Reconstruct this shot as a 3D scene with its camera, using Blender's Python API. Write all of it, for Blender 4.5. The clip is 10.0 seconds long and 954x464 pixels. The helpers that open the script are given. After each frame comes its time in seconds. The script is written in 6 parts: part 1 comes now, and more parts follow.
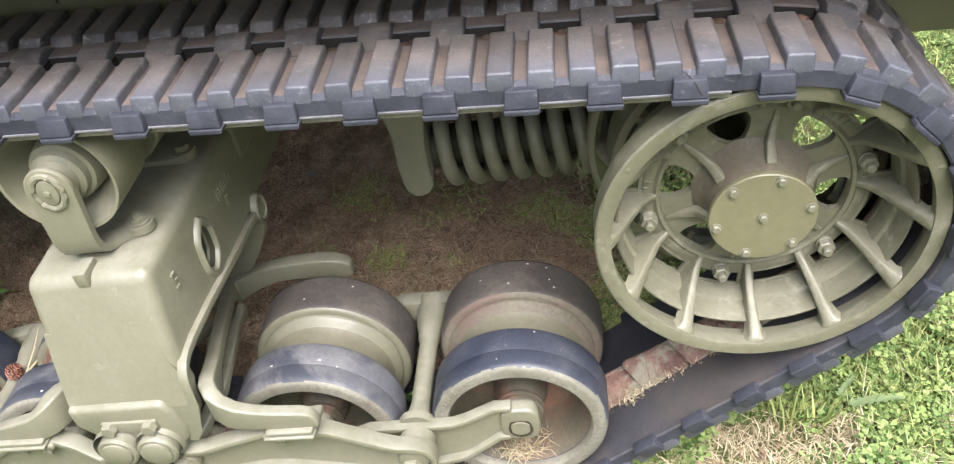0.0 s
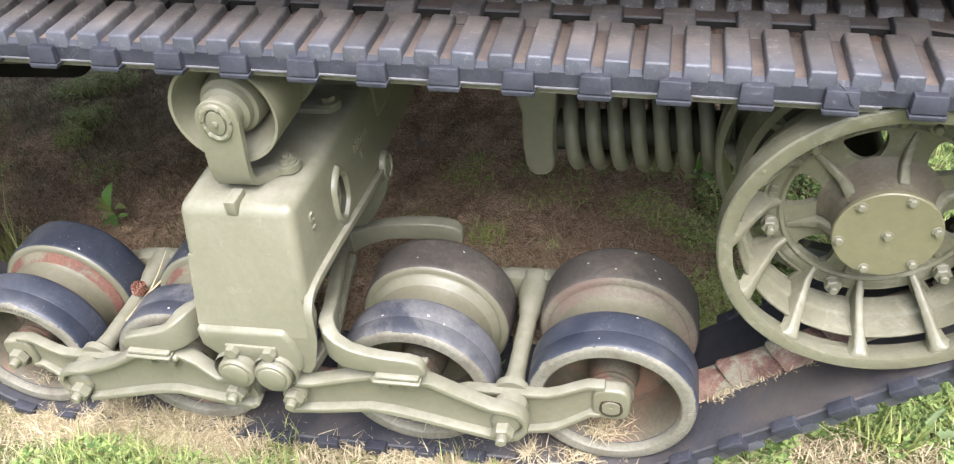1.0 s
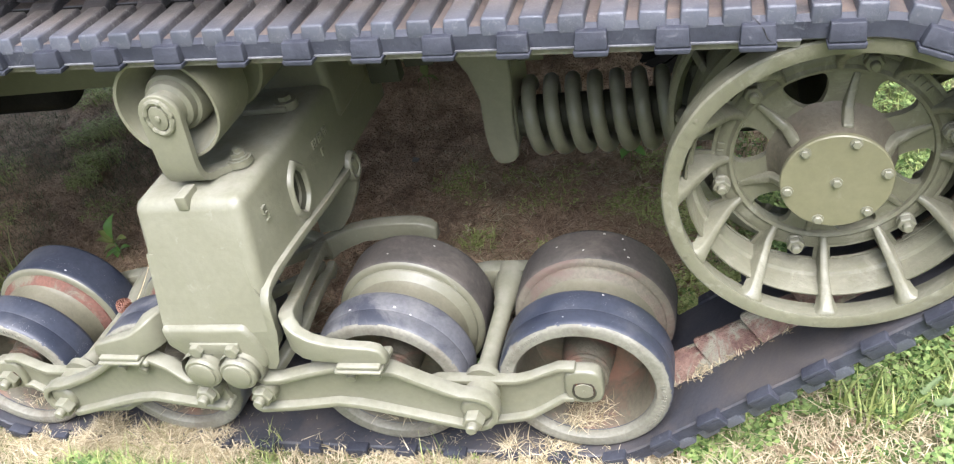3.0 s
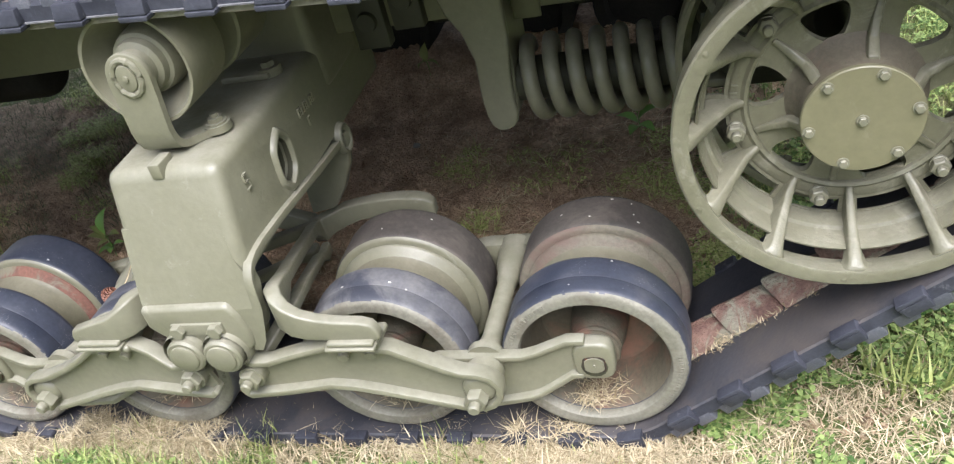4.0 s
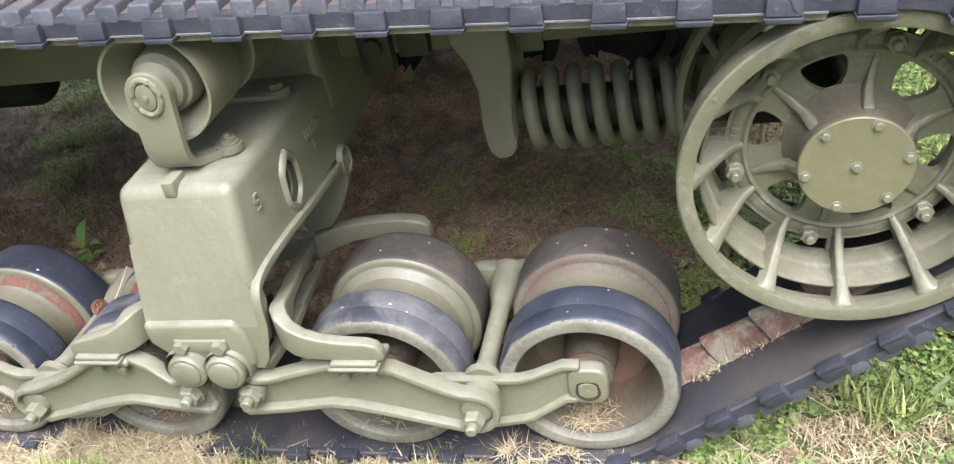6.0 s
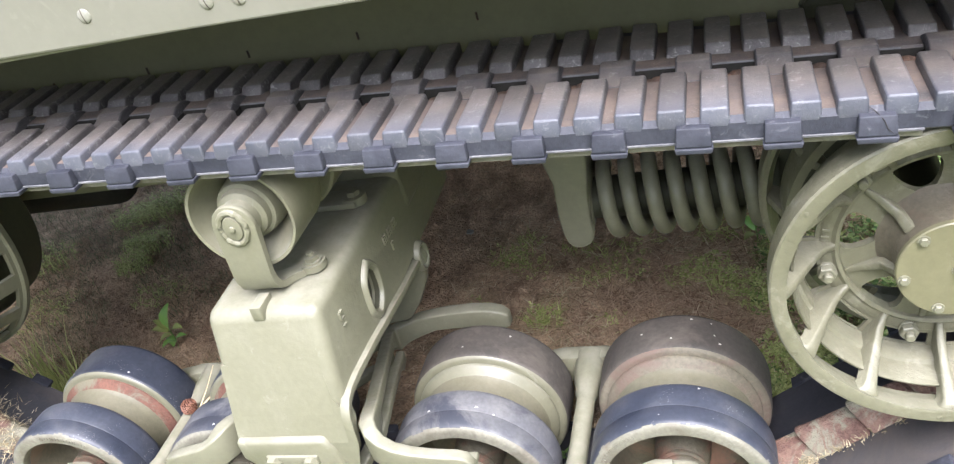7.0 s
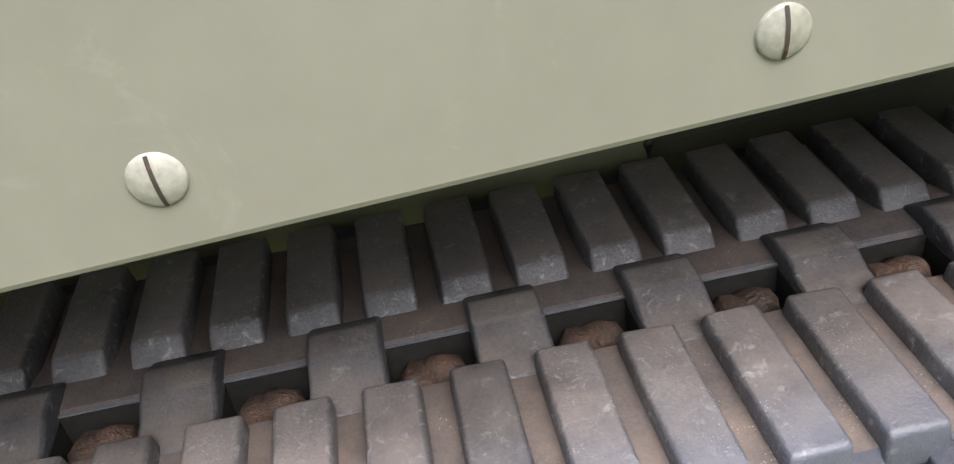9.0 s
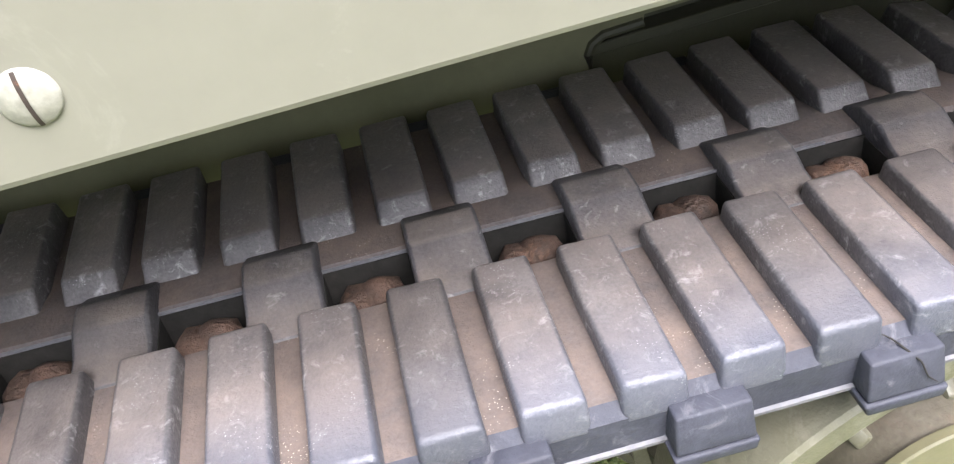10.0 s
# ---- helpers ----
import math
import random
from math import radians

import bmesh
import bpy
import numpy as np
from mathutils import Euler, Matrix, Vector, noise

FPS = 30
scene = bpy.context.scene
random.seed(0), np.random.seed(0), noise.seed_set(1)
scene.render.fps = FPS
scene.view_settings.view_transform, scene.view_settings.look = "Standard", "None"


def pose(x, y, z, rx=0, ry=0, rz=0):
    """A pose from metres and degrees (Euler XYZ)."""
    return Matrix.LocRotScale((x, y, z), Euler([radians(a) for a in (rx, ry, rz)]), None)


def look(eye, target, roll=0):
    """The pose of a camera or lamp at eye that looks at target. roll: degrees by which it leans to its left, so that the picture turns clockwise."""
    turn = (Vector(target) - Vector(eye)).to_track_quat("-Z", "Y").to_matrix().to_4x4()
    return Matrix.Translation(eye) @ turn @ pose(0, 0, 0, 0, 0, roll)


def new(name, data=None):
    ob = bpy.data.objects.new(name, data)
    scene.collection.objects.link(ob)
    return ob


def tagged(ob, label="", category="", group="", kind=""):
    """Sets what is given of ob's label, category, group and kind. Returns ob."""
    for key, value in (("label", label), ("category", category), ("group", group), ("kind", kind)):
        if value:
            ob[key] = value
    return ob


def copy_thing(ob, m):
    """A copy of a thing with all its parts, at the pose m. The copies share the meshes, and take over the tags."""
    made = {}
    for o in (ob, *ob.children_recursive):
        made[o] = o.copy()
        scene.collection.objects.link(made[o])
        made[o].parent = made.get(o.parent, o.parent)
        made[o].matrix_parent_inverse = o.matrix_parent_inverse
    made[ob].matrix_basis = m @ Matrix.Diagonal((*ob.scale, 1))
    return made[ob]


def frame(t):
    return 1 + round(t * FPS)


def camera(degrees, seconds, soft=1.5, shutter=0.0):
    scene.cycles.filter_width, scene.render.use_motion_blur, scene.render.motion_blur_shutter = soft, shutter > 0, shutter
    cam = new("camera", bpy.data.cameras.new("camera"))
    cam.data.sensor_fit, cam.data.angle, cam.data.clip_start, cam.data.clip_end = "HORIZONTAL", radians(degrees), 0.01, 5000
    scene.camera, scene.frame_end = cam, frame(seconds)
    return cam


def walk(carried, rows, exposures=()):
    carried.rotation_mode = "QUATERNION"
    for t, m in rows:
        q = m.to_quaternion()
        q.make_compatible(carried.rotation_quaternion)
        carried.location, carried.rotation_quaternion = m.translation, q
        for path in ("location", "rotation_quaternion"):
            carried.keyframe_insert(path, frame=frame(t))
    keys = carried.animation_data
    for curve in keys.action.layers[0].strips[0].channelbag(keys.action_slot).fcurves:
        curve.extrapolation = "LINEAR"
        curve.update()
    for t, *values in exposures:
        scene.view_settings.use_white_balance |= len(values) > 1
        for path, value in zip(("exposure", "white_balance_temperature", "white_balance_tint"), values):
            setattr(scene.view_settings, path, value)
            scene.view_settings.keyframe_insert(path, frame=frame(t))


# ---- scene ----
cam = camera(57.4, 10.0, soft=1.2)
PATH = [
    (0, (0.626, -0.95, 1.404), (0.334, 0.588, 0.159), -11.9),
    (0.5, (0.589, -1.009, 1.417), (0.239, 0.516, 0.172), -10.8),
    (1, (0.543, -1.03, 1.432), (0.106, 0.478, 0.193), -7.5),
    (1.5, (0.516, -1.06, 1.436), (-0.189, 0.369, 0.227), -11.8),
    (2, (0.564, -1.063, 1.449), (0.021, 0.469, 0.283), -11.7),
    (2.5, (0.66, -1.089, 1.46), (0.136, 0.483, 0.34), -12.6),
    (3, (0.697, -1.056, 1.316), (0.147, 0.495, 0.179), -13.0),
    (3.2, (0.69, -1.026, 1.254), (0.11, 0.506, 0.106), -13.7),
    (4.3, (0.694, -1.006, 1.192), (0.151, 0.573, 0.091), -16.4),
    (4.5, (0.723, -0.997, 1.204), (0.291, 0.6, 0.08), -15.1),
    (5, (0.737, -1.01, 1.194), (0.353, 0.576, 0.037), -14.3),
    (5.5, (0.665, -1.012, 1.234), (0.23, 0.561, 0.078), -12.7),
    (5.7, (0.627, -1.053, 1.231), (0.162, 0.547, 0.124), -10.7),
    (6.8, (0.636, -1.008, 1.353), (0.037, 0.569, 0.278), -15.3),
    (7, (0.599, -0.974, 1.367), (-0.008, 0.623, 0.327), -16.2),
    (7.5, (0.604, -0.813, 1.364), (0.107, 0.885, 0.431), -14.2),
    (8, (0.584, -0.556, 1.352), (0.136, 1.147, 0.404), -15.1),
    (8.5, (0.515, -0.328, 1.265), (0.44, 1.367, 0.206), -14.3),
    (9, (0.518, -0.271, 1.234), (0.579, 1.374, 0.098), -13.1),
    (9.5, (0.539, -0.271, 1.22), (0.668, 1.298, -0.015), -13.6),
    (10, (0.538, -0.271, 1.218), (0.618, 1.269, -0.056), -15.1),
]
EXPOSURES = [(0.0, 1.69, 6550, 10), (1.0, 1.76, 6450, 10), (1.6, 1.58, 6300, 10), (2.1, 1.47, 6400, 10), (2.6, 1.80, 6400, 10), (3.2, 1.75, 6150, 10), (4.3, 1.40, 6350, 10), (5.0, 1.50, 6350, 10), (5.5, 1.39, 6350, 10), (5.7, 1.44, 6350, 10),
             (6.8, 2.04, 6300, 11), (7.1, 2.04, 6300, 11), (7.5, 1.94, 6400, 13), (8.0, 1.67, 6500, 10), (8.4, 1.36, 6600, 7), (8.7, 1.38, 6600, 7), (9.1, 1.60, 6550, 10), (9.5, 1.90, 6380, 10.5), (10.0, 2.20, 6450, 12)]
walk(cam, [(t, look(eye, target, roll)) for t, eye, target, roll in PATH], EXPOSURES)

# ---- light ----
world = bpy.data.worlds.new("overcast_sky")
scene.world = world
world.use_nodes = True
wn, wl = world.node_tree.nodes, world.node_tree.links
sky = wn.new("ShaderNodeTexSky")
sky.sky_type, sky.sun_disc = "NISHITA", False
sky.sun_elevation, sky.sun_rotation = radians(60), radians(156)
sky.dust_density, sky.air_density = 4.0, 1.0
soft_sky = wn.new("ShaderNodeHueSaturation")
soft_sky.inputs["Saturation"].default_value = 0.62
wl.new(sky.outputs[0], soft_sky.inputs["Color"])
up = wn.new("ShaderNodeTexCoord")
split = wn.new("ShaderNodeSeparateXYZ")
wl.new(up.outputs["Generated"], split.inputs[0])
overcast = wn.new("ShaderNodeValToRGB")      # overcast ramp: low sky dimmed to darken the underside, brightest overhead
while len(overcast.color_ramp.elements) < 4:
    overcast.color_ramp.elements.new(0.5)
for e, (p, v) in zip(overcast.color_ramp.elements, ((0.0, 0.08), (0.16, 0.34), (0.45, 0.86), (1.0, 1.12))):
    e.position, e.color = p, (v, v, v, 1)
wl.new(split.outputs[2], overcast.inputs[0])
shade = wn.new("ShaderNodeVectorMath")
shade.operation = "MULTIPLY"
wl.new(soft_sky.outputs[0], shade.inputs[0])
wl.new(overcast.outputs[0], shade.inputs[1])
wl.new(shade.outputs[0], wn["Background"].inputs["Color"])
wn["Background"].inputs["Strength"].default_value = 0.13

sun = new("sun", bpy.data.lights.new("sun", "SUN"))
sun.data.energy, sun.data.angle, sun.data.color = 2.30, radians(48), (0.985, 0.965, 1.045)
sun.matrix_world = look((0, 0, 6), (-0.9, 2.0, 2.2))


# ---- materials ----
def ramp(nt, fac, stops):
    r = nt.nodes.new("ShaderNodeValToRGB")
    while len(r.color_ramp.elements) < len(stops):
        r.color_ramp.elements.new(0.5)
    for e, (p, c) in zip(r.color_ramp.elements, stops):
        e.position, e.color = p, (*c, 1)
    nt.links.new(fac, r.inputs[0])
    return r.outputs[0]


def grain(nt, where, scale, detail=6, rough=0.6, warp=0.0):
    n = nt.nodes.new("ShaderNodeTexNoise")
    n.inputs["Scale"].default_value, n.inputs["Detail"].default_value = scale, detail
    n.inputs["Roughness"].default_value, n.inputs["Distortion"].default_value = rough, warp
    nt.links.new(where, n.inputs["Vector"])
    return n.outputs["Fac"]


def mixed(nt, fac, a, b, mode="MIX"):
    m = nt.nodes.new("ShaderNodeMix")
    m.data_type, m.blend_type = "RGBA", mode
    for sock, v in ((m.inputs[0], fac), (m.inputs[6], a), (m.inputs[7], b)):
        if isinstance(v, (tuple, list)):
            sock.default_value = (*v, 1)
        elif isinstance(v, (int, float)):
            sock.default_value = v
        else:
            nt.links.new(v, sock)
    return m.outputs[2]


def steps(nt, fac, lo, hi):
    m = nt.nodes.new("ShaderNodeMapRange")
    m.inputs[1].default_value, m.inputs[2].default_value = lo, hi
    nt.links.new(fac, m.inputs[0])
    return m.outputs[0]


def surface(name, base, shade, rough=(0.45, 0.65), coarse=7.0, fine=140.0, bump=0.25, depth=0.002, metal=0.0, grainy=0.35,
            spots=None, spot_scale=30.0, spot_range=(0.62, 0.7), dust_light=None, dust_light_amount=0.5, vary=0.0, speck=None, lying_range=(0.25, 0.95), tint=None, spec=0.5, speck_scale=260.0):
    """base to shade by coarse noise, fine grain, blotches of a third colour, dusty paleness and painted highlights on
    faces that look up, tiny pale specks.
    """
    m = bpy.data.materials.new(name)
    m.use_nodes = True
    nt = m.node_tree
    p = nt.nodes["Principled BSDF"]
    geo = nt.nodes.new("ShaderNodeNewGeometry")
    where = geo.outputs["Position"]
    a, b = grain(nt, where, coarse, 8, 0.62, 0.4), grain(nt, where, fine, 4)
    colour = ramp(nt, a, [(0.32, base), (0.7, shade)])
    colour = mixed(nt, grainy, colour, ramp(nt, b, [(0.3, (0.25,) * 3), (0.7, (0.75,) * 3)]), "OVERLAY")
    if spots:
        c = grain(nt, where, spot_scale, 8, 0.7, 0.6)
        colour = mixed(nt, steps(nt, c, *spot_range), colour, spots)
    if dust_light:
        up = nt.nodes.new("ShaderNodeSeparateXYZ")
        nt.links.new(geo.outputs["Normal"], up.inputs[0])
        lying = nt.nodes.new("ShaderNodeMath")
        lying.operation = "MULTIPLY"
        nt.links.new(steps(nt, up.outputs[2], *lying_range), lying.inputs[0])
        d = grain(nt, where, 22.0, 7, 0.7)
        e = nt.nodes.new("ShaderNodeMath")
        e.operation = "MULTIPLY"
        e.inputs[1].default_value = dust_light_amount
        nt.links.new(steps(nt, d, 0.3, 0.65), e.inputs[0])
        nt.links.new(e.outputs[0], lying.inputs[1])
        colour = mixed(nt, lying.outputs[0], colour, dust_light)
    if tint:      # another colour towards one side of the track: (colour, y where full, y where gone, amount)
        along = nt.nodes.new("ShaderNodeSeparateXYZ")
        nt.links.new(where, along.inputs[0])
        fade = steps(nt, along.outputs[1], tint[2], tint[1])
        fade.node.inputs[4].default_value = tint[3]
        colour = mixed(nt, fade, colour, tint[0])
    if speck:
        v = nt.nodes.new("ShaderNodeTexVoronoi")
        v.inputs["Scale"].default_value = speck_scale
        nt.links.new(where, v.inputs["Vector"])
        gate = grain(nt, where, 26.0, 3)
        s1 = nt.nodes.new("ShaderNodeMath")
        s1.operation = "MULTIPLY"
        nt.links.new(steps(nt, v.outputs["Distance"], 0.2, 0.12), s1.inputs[0])
        nt.links.new(steps(nt, gate, 0.56, 0.64), s1.inputs[1])
        colour = mixed(nt, s1.outputs[0], colour, speck)
    if vary:
        info = nt.nodes.new("ShaderNodeObjectInfo")
        hs = nt.nodes.new("ShaderNodeHueSaturation")
        nt.links.new(steps(nt, info.outputs["Random"], 0.0, 1.0), hs.inputs["Value"])
        hs.inputs["Value"].links[0].from_node.inputs[3].default_value = 1 - vary
        hs.inputs["Value"].links[0].from_node.inputs[4].default_value = 1 + vary
        nt.links.new(colour, hs.inputs["Color"])
        colour = hs.outputs[0]
    nt.links.new(colour, p.inputs["Base Color"])
    r = steps(nt, a, 0.3, 0.7)
    r.node.inputs[3].default_value, r.node.inputs[4].default_value = rough
    nt.links.new(r, p.inputs["Roughness"])
    p.inputs["Metallic"].default_value = metal
    p.inputs["Specular IOR Level"].default_value = spec
    bp = nt.nodes.new("ShaderNodeBump")
    bp.inputs["Strength"].default_value, bp.inputs["Distance"].default_value = bump, depth
    h = nt.nodes.new("ShaderNodeMath")
    h.operation = "ADD"
    nt.links.new(b, h.inputs[0])
    nt.links.new(grain(nt, where, fine * 0.25, 5), h.inputs[1])
    nt.links.new(h.outputs[0], bp.inputs["Height"])
    nt.links.new(bp.outputs[0], p.inputs["Normal"])
    return m


def leafy(name, dark, light, rough=0.55):
    """Plants: the colour varies from blade to blade, and a little light comes through."""
    m = bpy.data.materials.new(name)
    m.use_nodes = True
    nt = m.node_tree
    p = nt.nodes["Principled BSDF"]
    geo = nt.nodes.new("ShaderNodeNewGeometry")
    c = ramp(nt, geo.outputs["Random Per Island"], [(0.0, dark), (1.0, light)])
    c = mixed(nt, 0.25, c, ramp(nt, grain(nt, geo.outputs["Position"], 9.0), [(0.3, (0.3,) * 3), (0.7, (0.7,) * 3)]), "OVERLAY")
    nt.links.new(c, p.inputs["Base Color"])
    p.inputs["Roughness"].default_value = rough
    p.inputs["Subsurface Weight"].default_value = 0.0
    tr = nt.nodes.new("ShaderNodeBsdfTranslucent")
    nt.links.new(c, tr.inputs["Color"])
    mx = nt.nodes.new("ShaderNodeMixShader")
    mx.inputs[0].default_value = 0.25
    nt.links.new(p.outputs[0], mx.inputs[1])
    nt.links.new(tr.outputs[0], mx.inputs[2])
    nt.links.new(mx.outputs[0], nt.nodes["Material Output"].inputs["Surface"])
    return m


# pale up-facing tone on the olives: dustiness plus painted-in bright top edges
OLIVE = surface("olive_paint", (0.150, 0.147, 0.098), (0.180, 0.176, 0.125), (0.33, 0.46), 5, 90, 0.14, 0.0014, grainy=0.14,
                spots=(0.25, 0.245, 0.19), spot_scale=22, spot_range=(0.64, 0.85), dust_light=(0.34, 0.333, 0.285), dust_light_amount=0.42)
OLIVE_CAST = surface("olive_paint_on_rough_casting", (0.148, 0.145, 0.097), (0.180, 0.176, 0.124), (0.33, 0.46), 6, 75, 0.24, 0.003, grainy=0.11,
                     spots=(0.27, 0.265, 0.21), spot_scale=24, spot_range=(0.62, 0.8), dust_light=(0.35, 0.34, 0.29), dust_light_amount=0.42)
PANEL = surface("olive_paint_on_flat_plate", (0.174, 0.171, 0.136), (0.198, 0.194, 0.157), (0.30, 0.42), 4, 60, 0.06, 0.001, grainy=0.06,
                spots=(0.25, 0.25, 0.205), spot_scale=13, spot_range=(0.60, 0.78))
# olive copy darkened for shade: under the floor, behind wheels, inside hollows
UNDER = surface("olive_paint_in_shade", (0.030, 0.031, 0.018), (0.048, 0.048, 0.028), (0.5, 0.7), 6, 80, 0.3, 0.002, grainy=0.2)
CAST_WORN = surface("chipped_olive_casting", (0.122, 0.119, 0.077), (0.152, 0.147, 0.100), (0.33, 0.48), 6, 75, 0.5, 0.003, grainy=0.18,
                    spots=(0.27, 0.262, 0.205), spot_scale=17, spot_range=(0.54, 0.74), dust_light=(0.32, 0.31, 0.25), dust_light_amount=0.32)
# tint puts reflected blue sky into the colour of the bars' outer ends
CHAIN = surface("bare_rubber_bar", (0.049, 0.046, 0.047), (0.134, 0.125, 0.123), (0.38, 0.60), 24, 420, 0.35, 0.0016, grainy=0.6, spec=0.6,
                spots=(0.31, 0.305, 0.30), spot_scale=110, spot_range=(0.56, 0.70), dust_light=(0.178, 0.151, 0.135), dust_light_amount=0.78, vary=0.18,
                lying_range=(0.84, 0.96), tint=((0.057, 0.066, 0.090), -0.007, 0.052, 0.66), speck=(0.36, 0.36, 0.36), speck_scale=520.0)
BLOCK = surface("dark_rubber_block", (0.036, 0.035, 0.039), (0.096, 0.092, 0.093), (0.42, 0.68), 20, 420, 0.35, 0.0016, grainy=0.55, spec=0.4,
                spots=(0.24, 0.235, 0.23), spot_scale=90, spot_range=(0.58, 0.72), dust_light=(0.195, 0.164, 0.142), dust_light_amount=0.78, vary=0.14, lying_range=(0.88, 0.98))
BELT = surface("dusty_rubber_belt", (0.045, 0.043, 0.045), (0.085, 0.078, 0.078), (0.55, 0.75), 14, 420, 0.4, 0.0012, grainy=0.55, spec=0.3,
               dust_light=(0.162, 0.124, 0.102), dust_light_amount=0.85, speck=(0.40, 0.36, 0.31), speck_scale=480.0)
EDGE = surface("blue_black_rubber", (0.024, 0.026, 0.035), (0.054, 0.057, 0.071), (0.45, 0.65), 18, 160, 0.4, 0.002, grainy=0.25, spec=0.25,
               spots=(0.17, 0.17, 0.18), spot_scale=40, spot_range=(0.60, 0.8))
LIP = surface("pale_rubbed_rubber", (0.075, 0.077, 0.085), (0.15, 0.15, 0.155), (0.5, 0.7), 20, 200, 0.2, 0.001)
INNER = surface("smooth_black_rubber", (0.029, 0.031, 0.039), (0.064, 0.064, 0.072), (0.28, 0.50), 7, 160, 0.25, 0.0015, grainy=0.25,
                spots=(0.100, 0.086, 0.076), spot_scale=6, spot_range=(0.48, 0.74), spec=0.4)
TREAD = surface("blue_black_tyre_rubber", (0.021, 0.026, 0.041), (0.058, 0.064, 0.082), (0.34, 0.55), 7, 120, 0.22, 0.0015,
                spots=(0.110, 0.110, 0.120), spot_scale=7.0, spot_range=(0.52, 0.80), speck=(0.42, 0.42, 0.42))
PALE_TREAD = surface("scuffed_grey_tyre_rubber", (0.085, 0.088, 0.100), (0.165, 0.162, 0.160), (0.42, 0.62), 6, 120, 0.22, 0.0015,
                     spots=(0.040, 0.044, 0.058), spot_scale=4.2, spot_range=(0.47, 0.56))
OLD_TREAD = surface("brown_black_tyre_rubber", (0.05, 0.044, 0.04), (0.085, 0.075, 0.065), (0.6, 0.8), 9, 120, 0.3, 0.002,
                    spots=(0.14, 0.12, 0.10), spot_scale=12, spot_range=(0.5, 0.75))
SIDEWALL = surface("worn_painted_sidewall", (0.140, 0.136, 0.102), (0.208, 0.200, 0.160), (0.5, 0.7), 9, 140, 0.4, 0.002,
                   spots=(0.105, 0.088, 0.066), spot_scale=10, spot_range=(0.50, 0.70))
RUST = surface("dusty_rusted_steel", (0.130, 0.066, 0.050), (0.330, 0.215, 0.168), (0.6, 0.85), 26, 200, 0.8, 0.004, vary=0.16,
               spots=(0.285, 0.270, 0.200), spot_scale=13, spot_range=(0.47, 0.55))
KNUCKLE = surface("dark_rusty_knuckle", (0.040, 0.026, 0.019), (0.105, 0.062, 0.043), (0.55, 0.8), 40, 260, 0.7, 0.004, spots=(0.15, 0.082, 0.05), spot_scale=45, spot_range=(0.54, 0.68), vary=0.25)
CONE = surface("red_brown_scale", (0.15, 0.062, 0.04), (0.26, 0.12, 0.075), (0.5, 0.7), 60, 300)
RUST_PAINT = surface("rust_through_olive_paint", (0.128, 0.116, 0.084), (0.165, 0.146, 0.108), (0.55, 0.8), 12, 140, 0.4, 0.003,
                     spots=(0.148, 0.100, 0.080), spot_scale=9, spot_range=(0.44, 0.62))
DISH = surface("shaded_dusty_olive_dish", (0.080, 0.073, 0.050), (0.130, 0.114, 0.080), (0.5, 0.7), 8, 120, 0.3, 0.002,
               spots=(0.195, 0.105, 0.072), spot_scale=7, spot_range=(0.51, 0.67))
WHEEL_PAINT = surface("soiled_olive_wheel_paint", (0.118, 0.112, 0.074), (0.152, 0.143, 0.099), (0.40, 0.58), 7, 100, 0.3, 0.002, grainy=0.2,
                      spots=(0.135, 0.098, 0.072), spot_scale=9, spot_range=(0.56, 0.74), dust_light=(0.27, 0.255, 0.20), dust_light_amount=0.25)
RED_RUST = surface("flaking_red_rust", (0.105, 0.046, 0.034), (0.175, 0.085, 0.060), (0.7, 0.9), 14, 160, 0.6, 0.003, spots=(0.150, 0.138, 0.096), spot_scale=13, spot_range=(0.49, 0.58))
TOOTH = surface("worn_sprocket_tooth", (0.165, 0.150, 0.112), (0.200, 0.180, 0.140), (0.45, 0.65), 9, 120, 0.35, 0.002, grainy=0.2,
                spots=(0.20, 0.115, 0.085), spot_scale=14, spot_range=(0.50, 0.66))
CAP = surface("yellowed_olive_paint", (0.140, 0.133, 0.076), (0.165, 0.156, 0.092), (0.36, 0.5), 6, 90, 0.15, 0.0014, grainy=0.14, spots=(0.20, 0.192, 0.13), spot_scale=20, spot_range=(0.58, 0.75))
HUB = surface("grimy_brown_hub", (0.092, 0.080, 0.058), (0.130, 0.116, 0.082), (0.5, 0.7), 12, 140, 0.4, 0.003, spots=(0.135, 0.088, 0.064), spot_scale=14, spot_range=(0.56, 0.72))
WHEEL_HUB = surface("rusty_dark_wheel_hub", (0.062, 0.055, 0.038), (0.105, 0.094, 0.066), (0.45, 0.65), 14, 140, 0.4, 0.003, spots=(0.150, 0.078, 0.056), spot_scale=9, spot_range=(0.50, 0.62))
SHEET = surface("olive_green_sheet", (0.118, 0.120, 0.064), (0.145, 0.145, 0.082), (0.45, 0.6), 5, 80, 0.15, 0.0015, grainy=0.12)
# black shared by the sooty silencer, the crack and parts blacked out for shade
BLACK = surface("soot_and_shade_black", (0.012, 0.012, 0.011), (0.03, 0.028, 0.024), (0.75, 0.9), spec=0.2)
SCREW = surface("worn_screw_head", (0.19, 0.19, 0.15), (0.28, 0.275, 0.235), (0.32, 0.45), 30, 300, 0.2, 0.001)
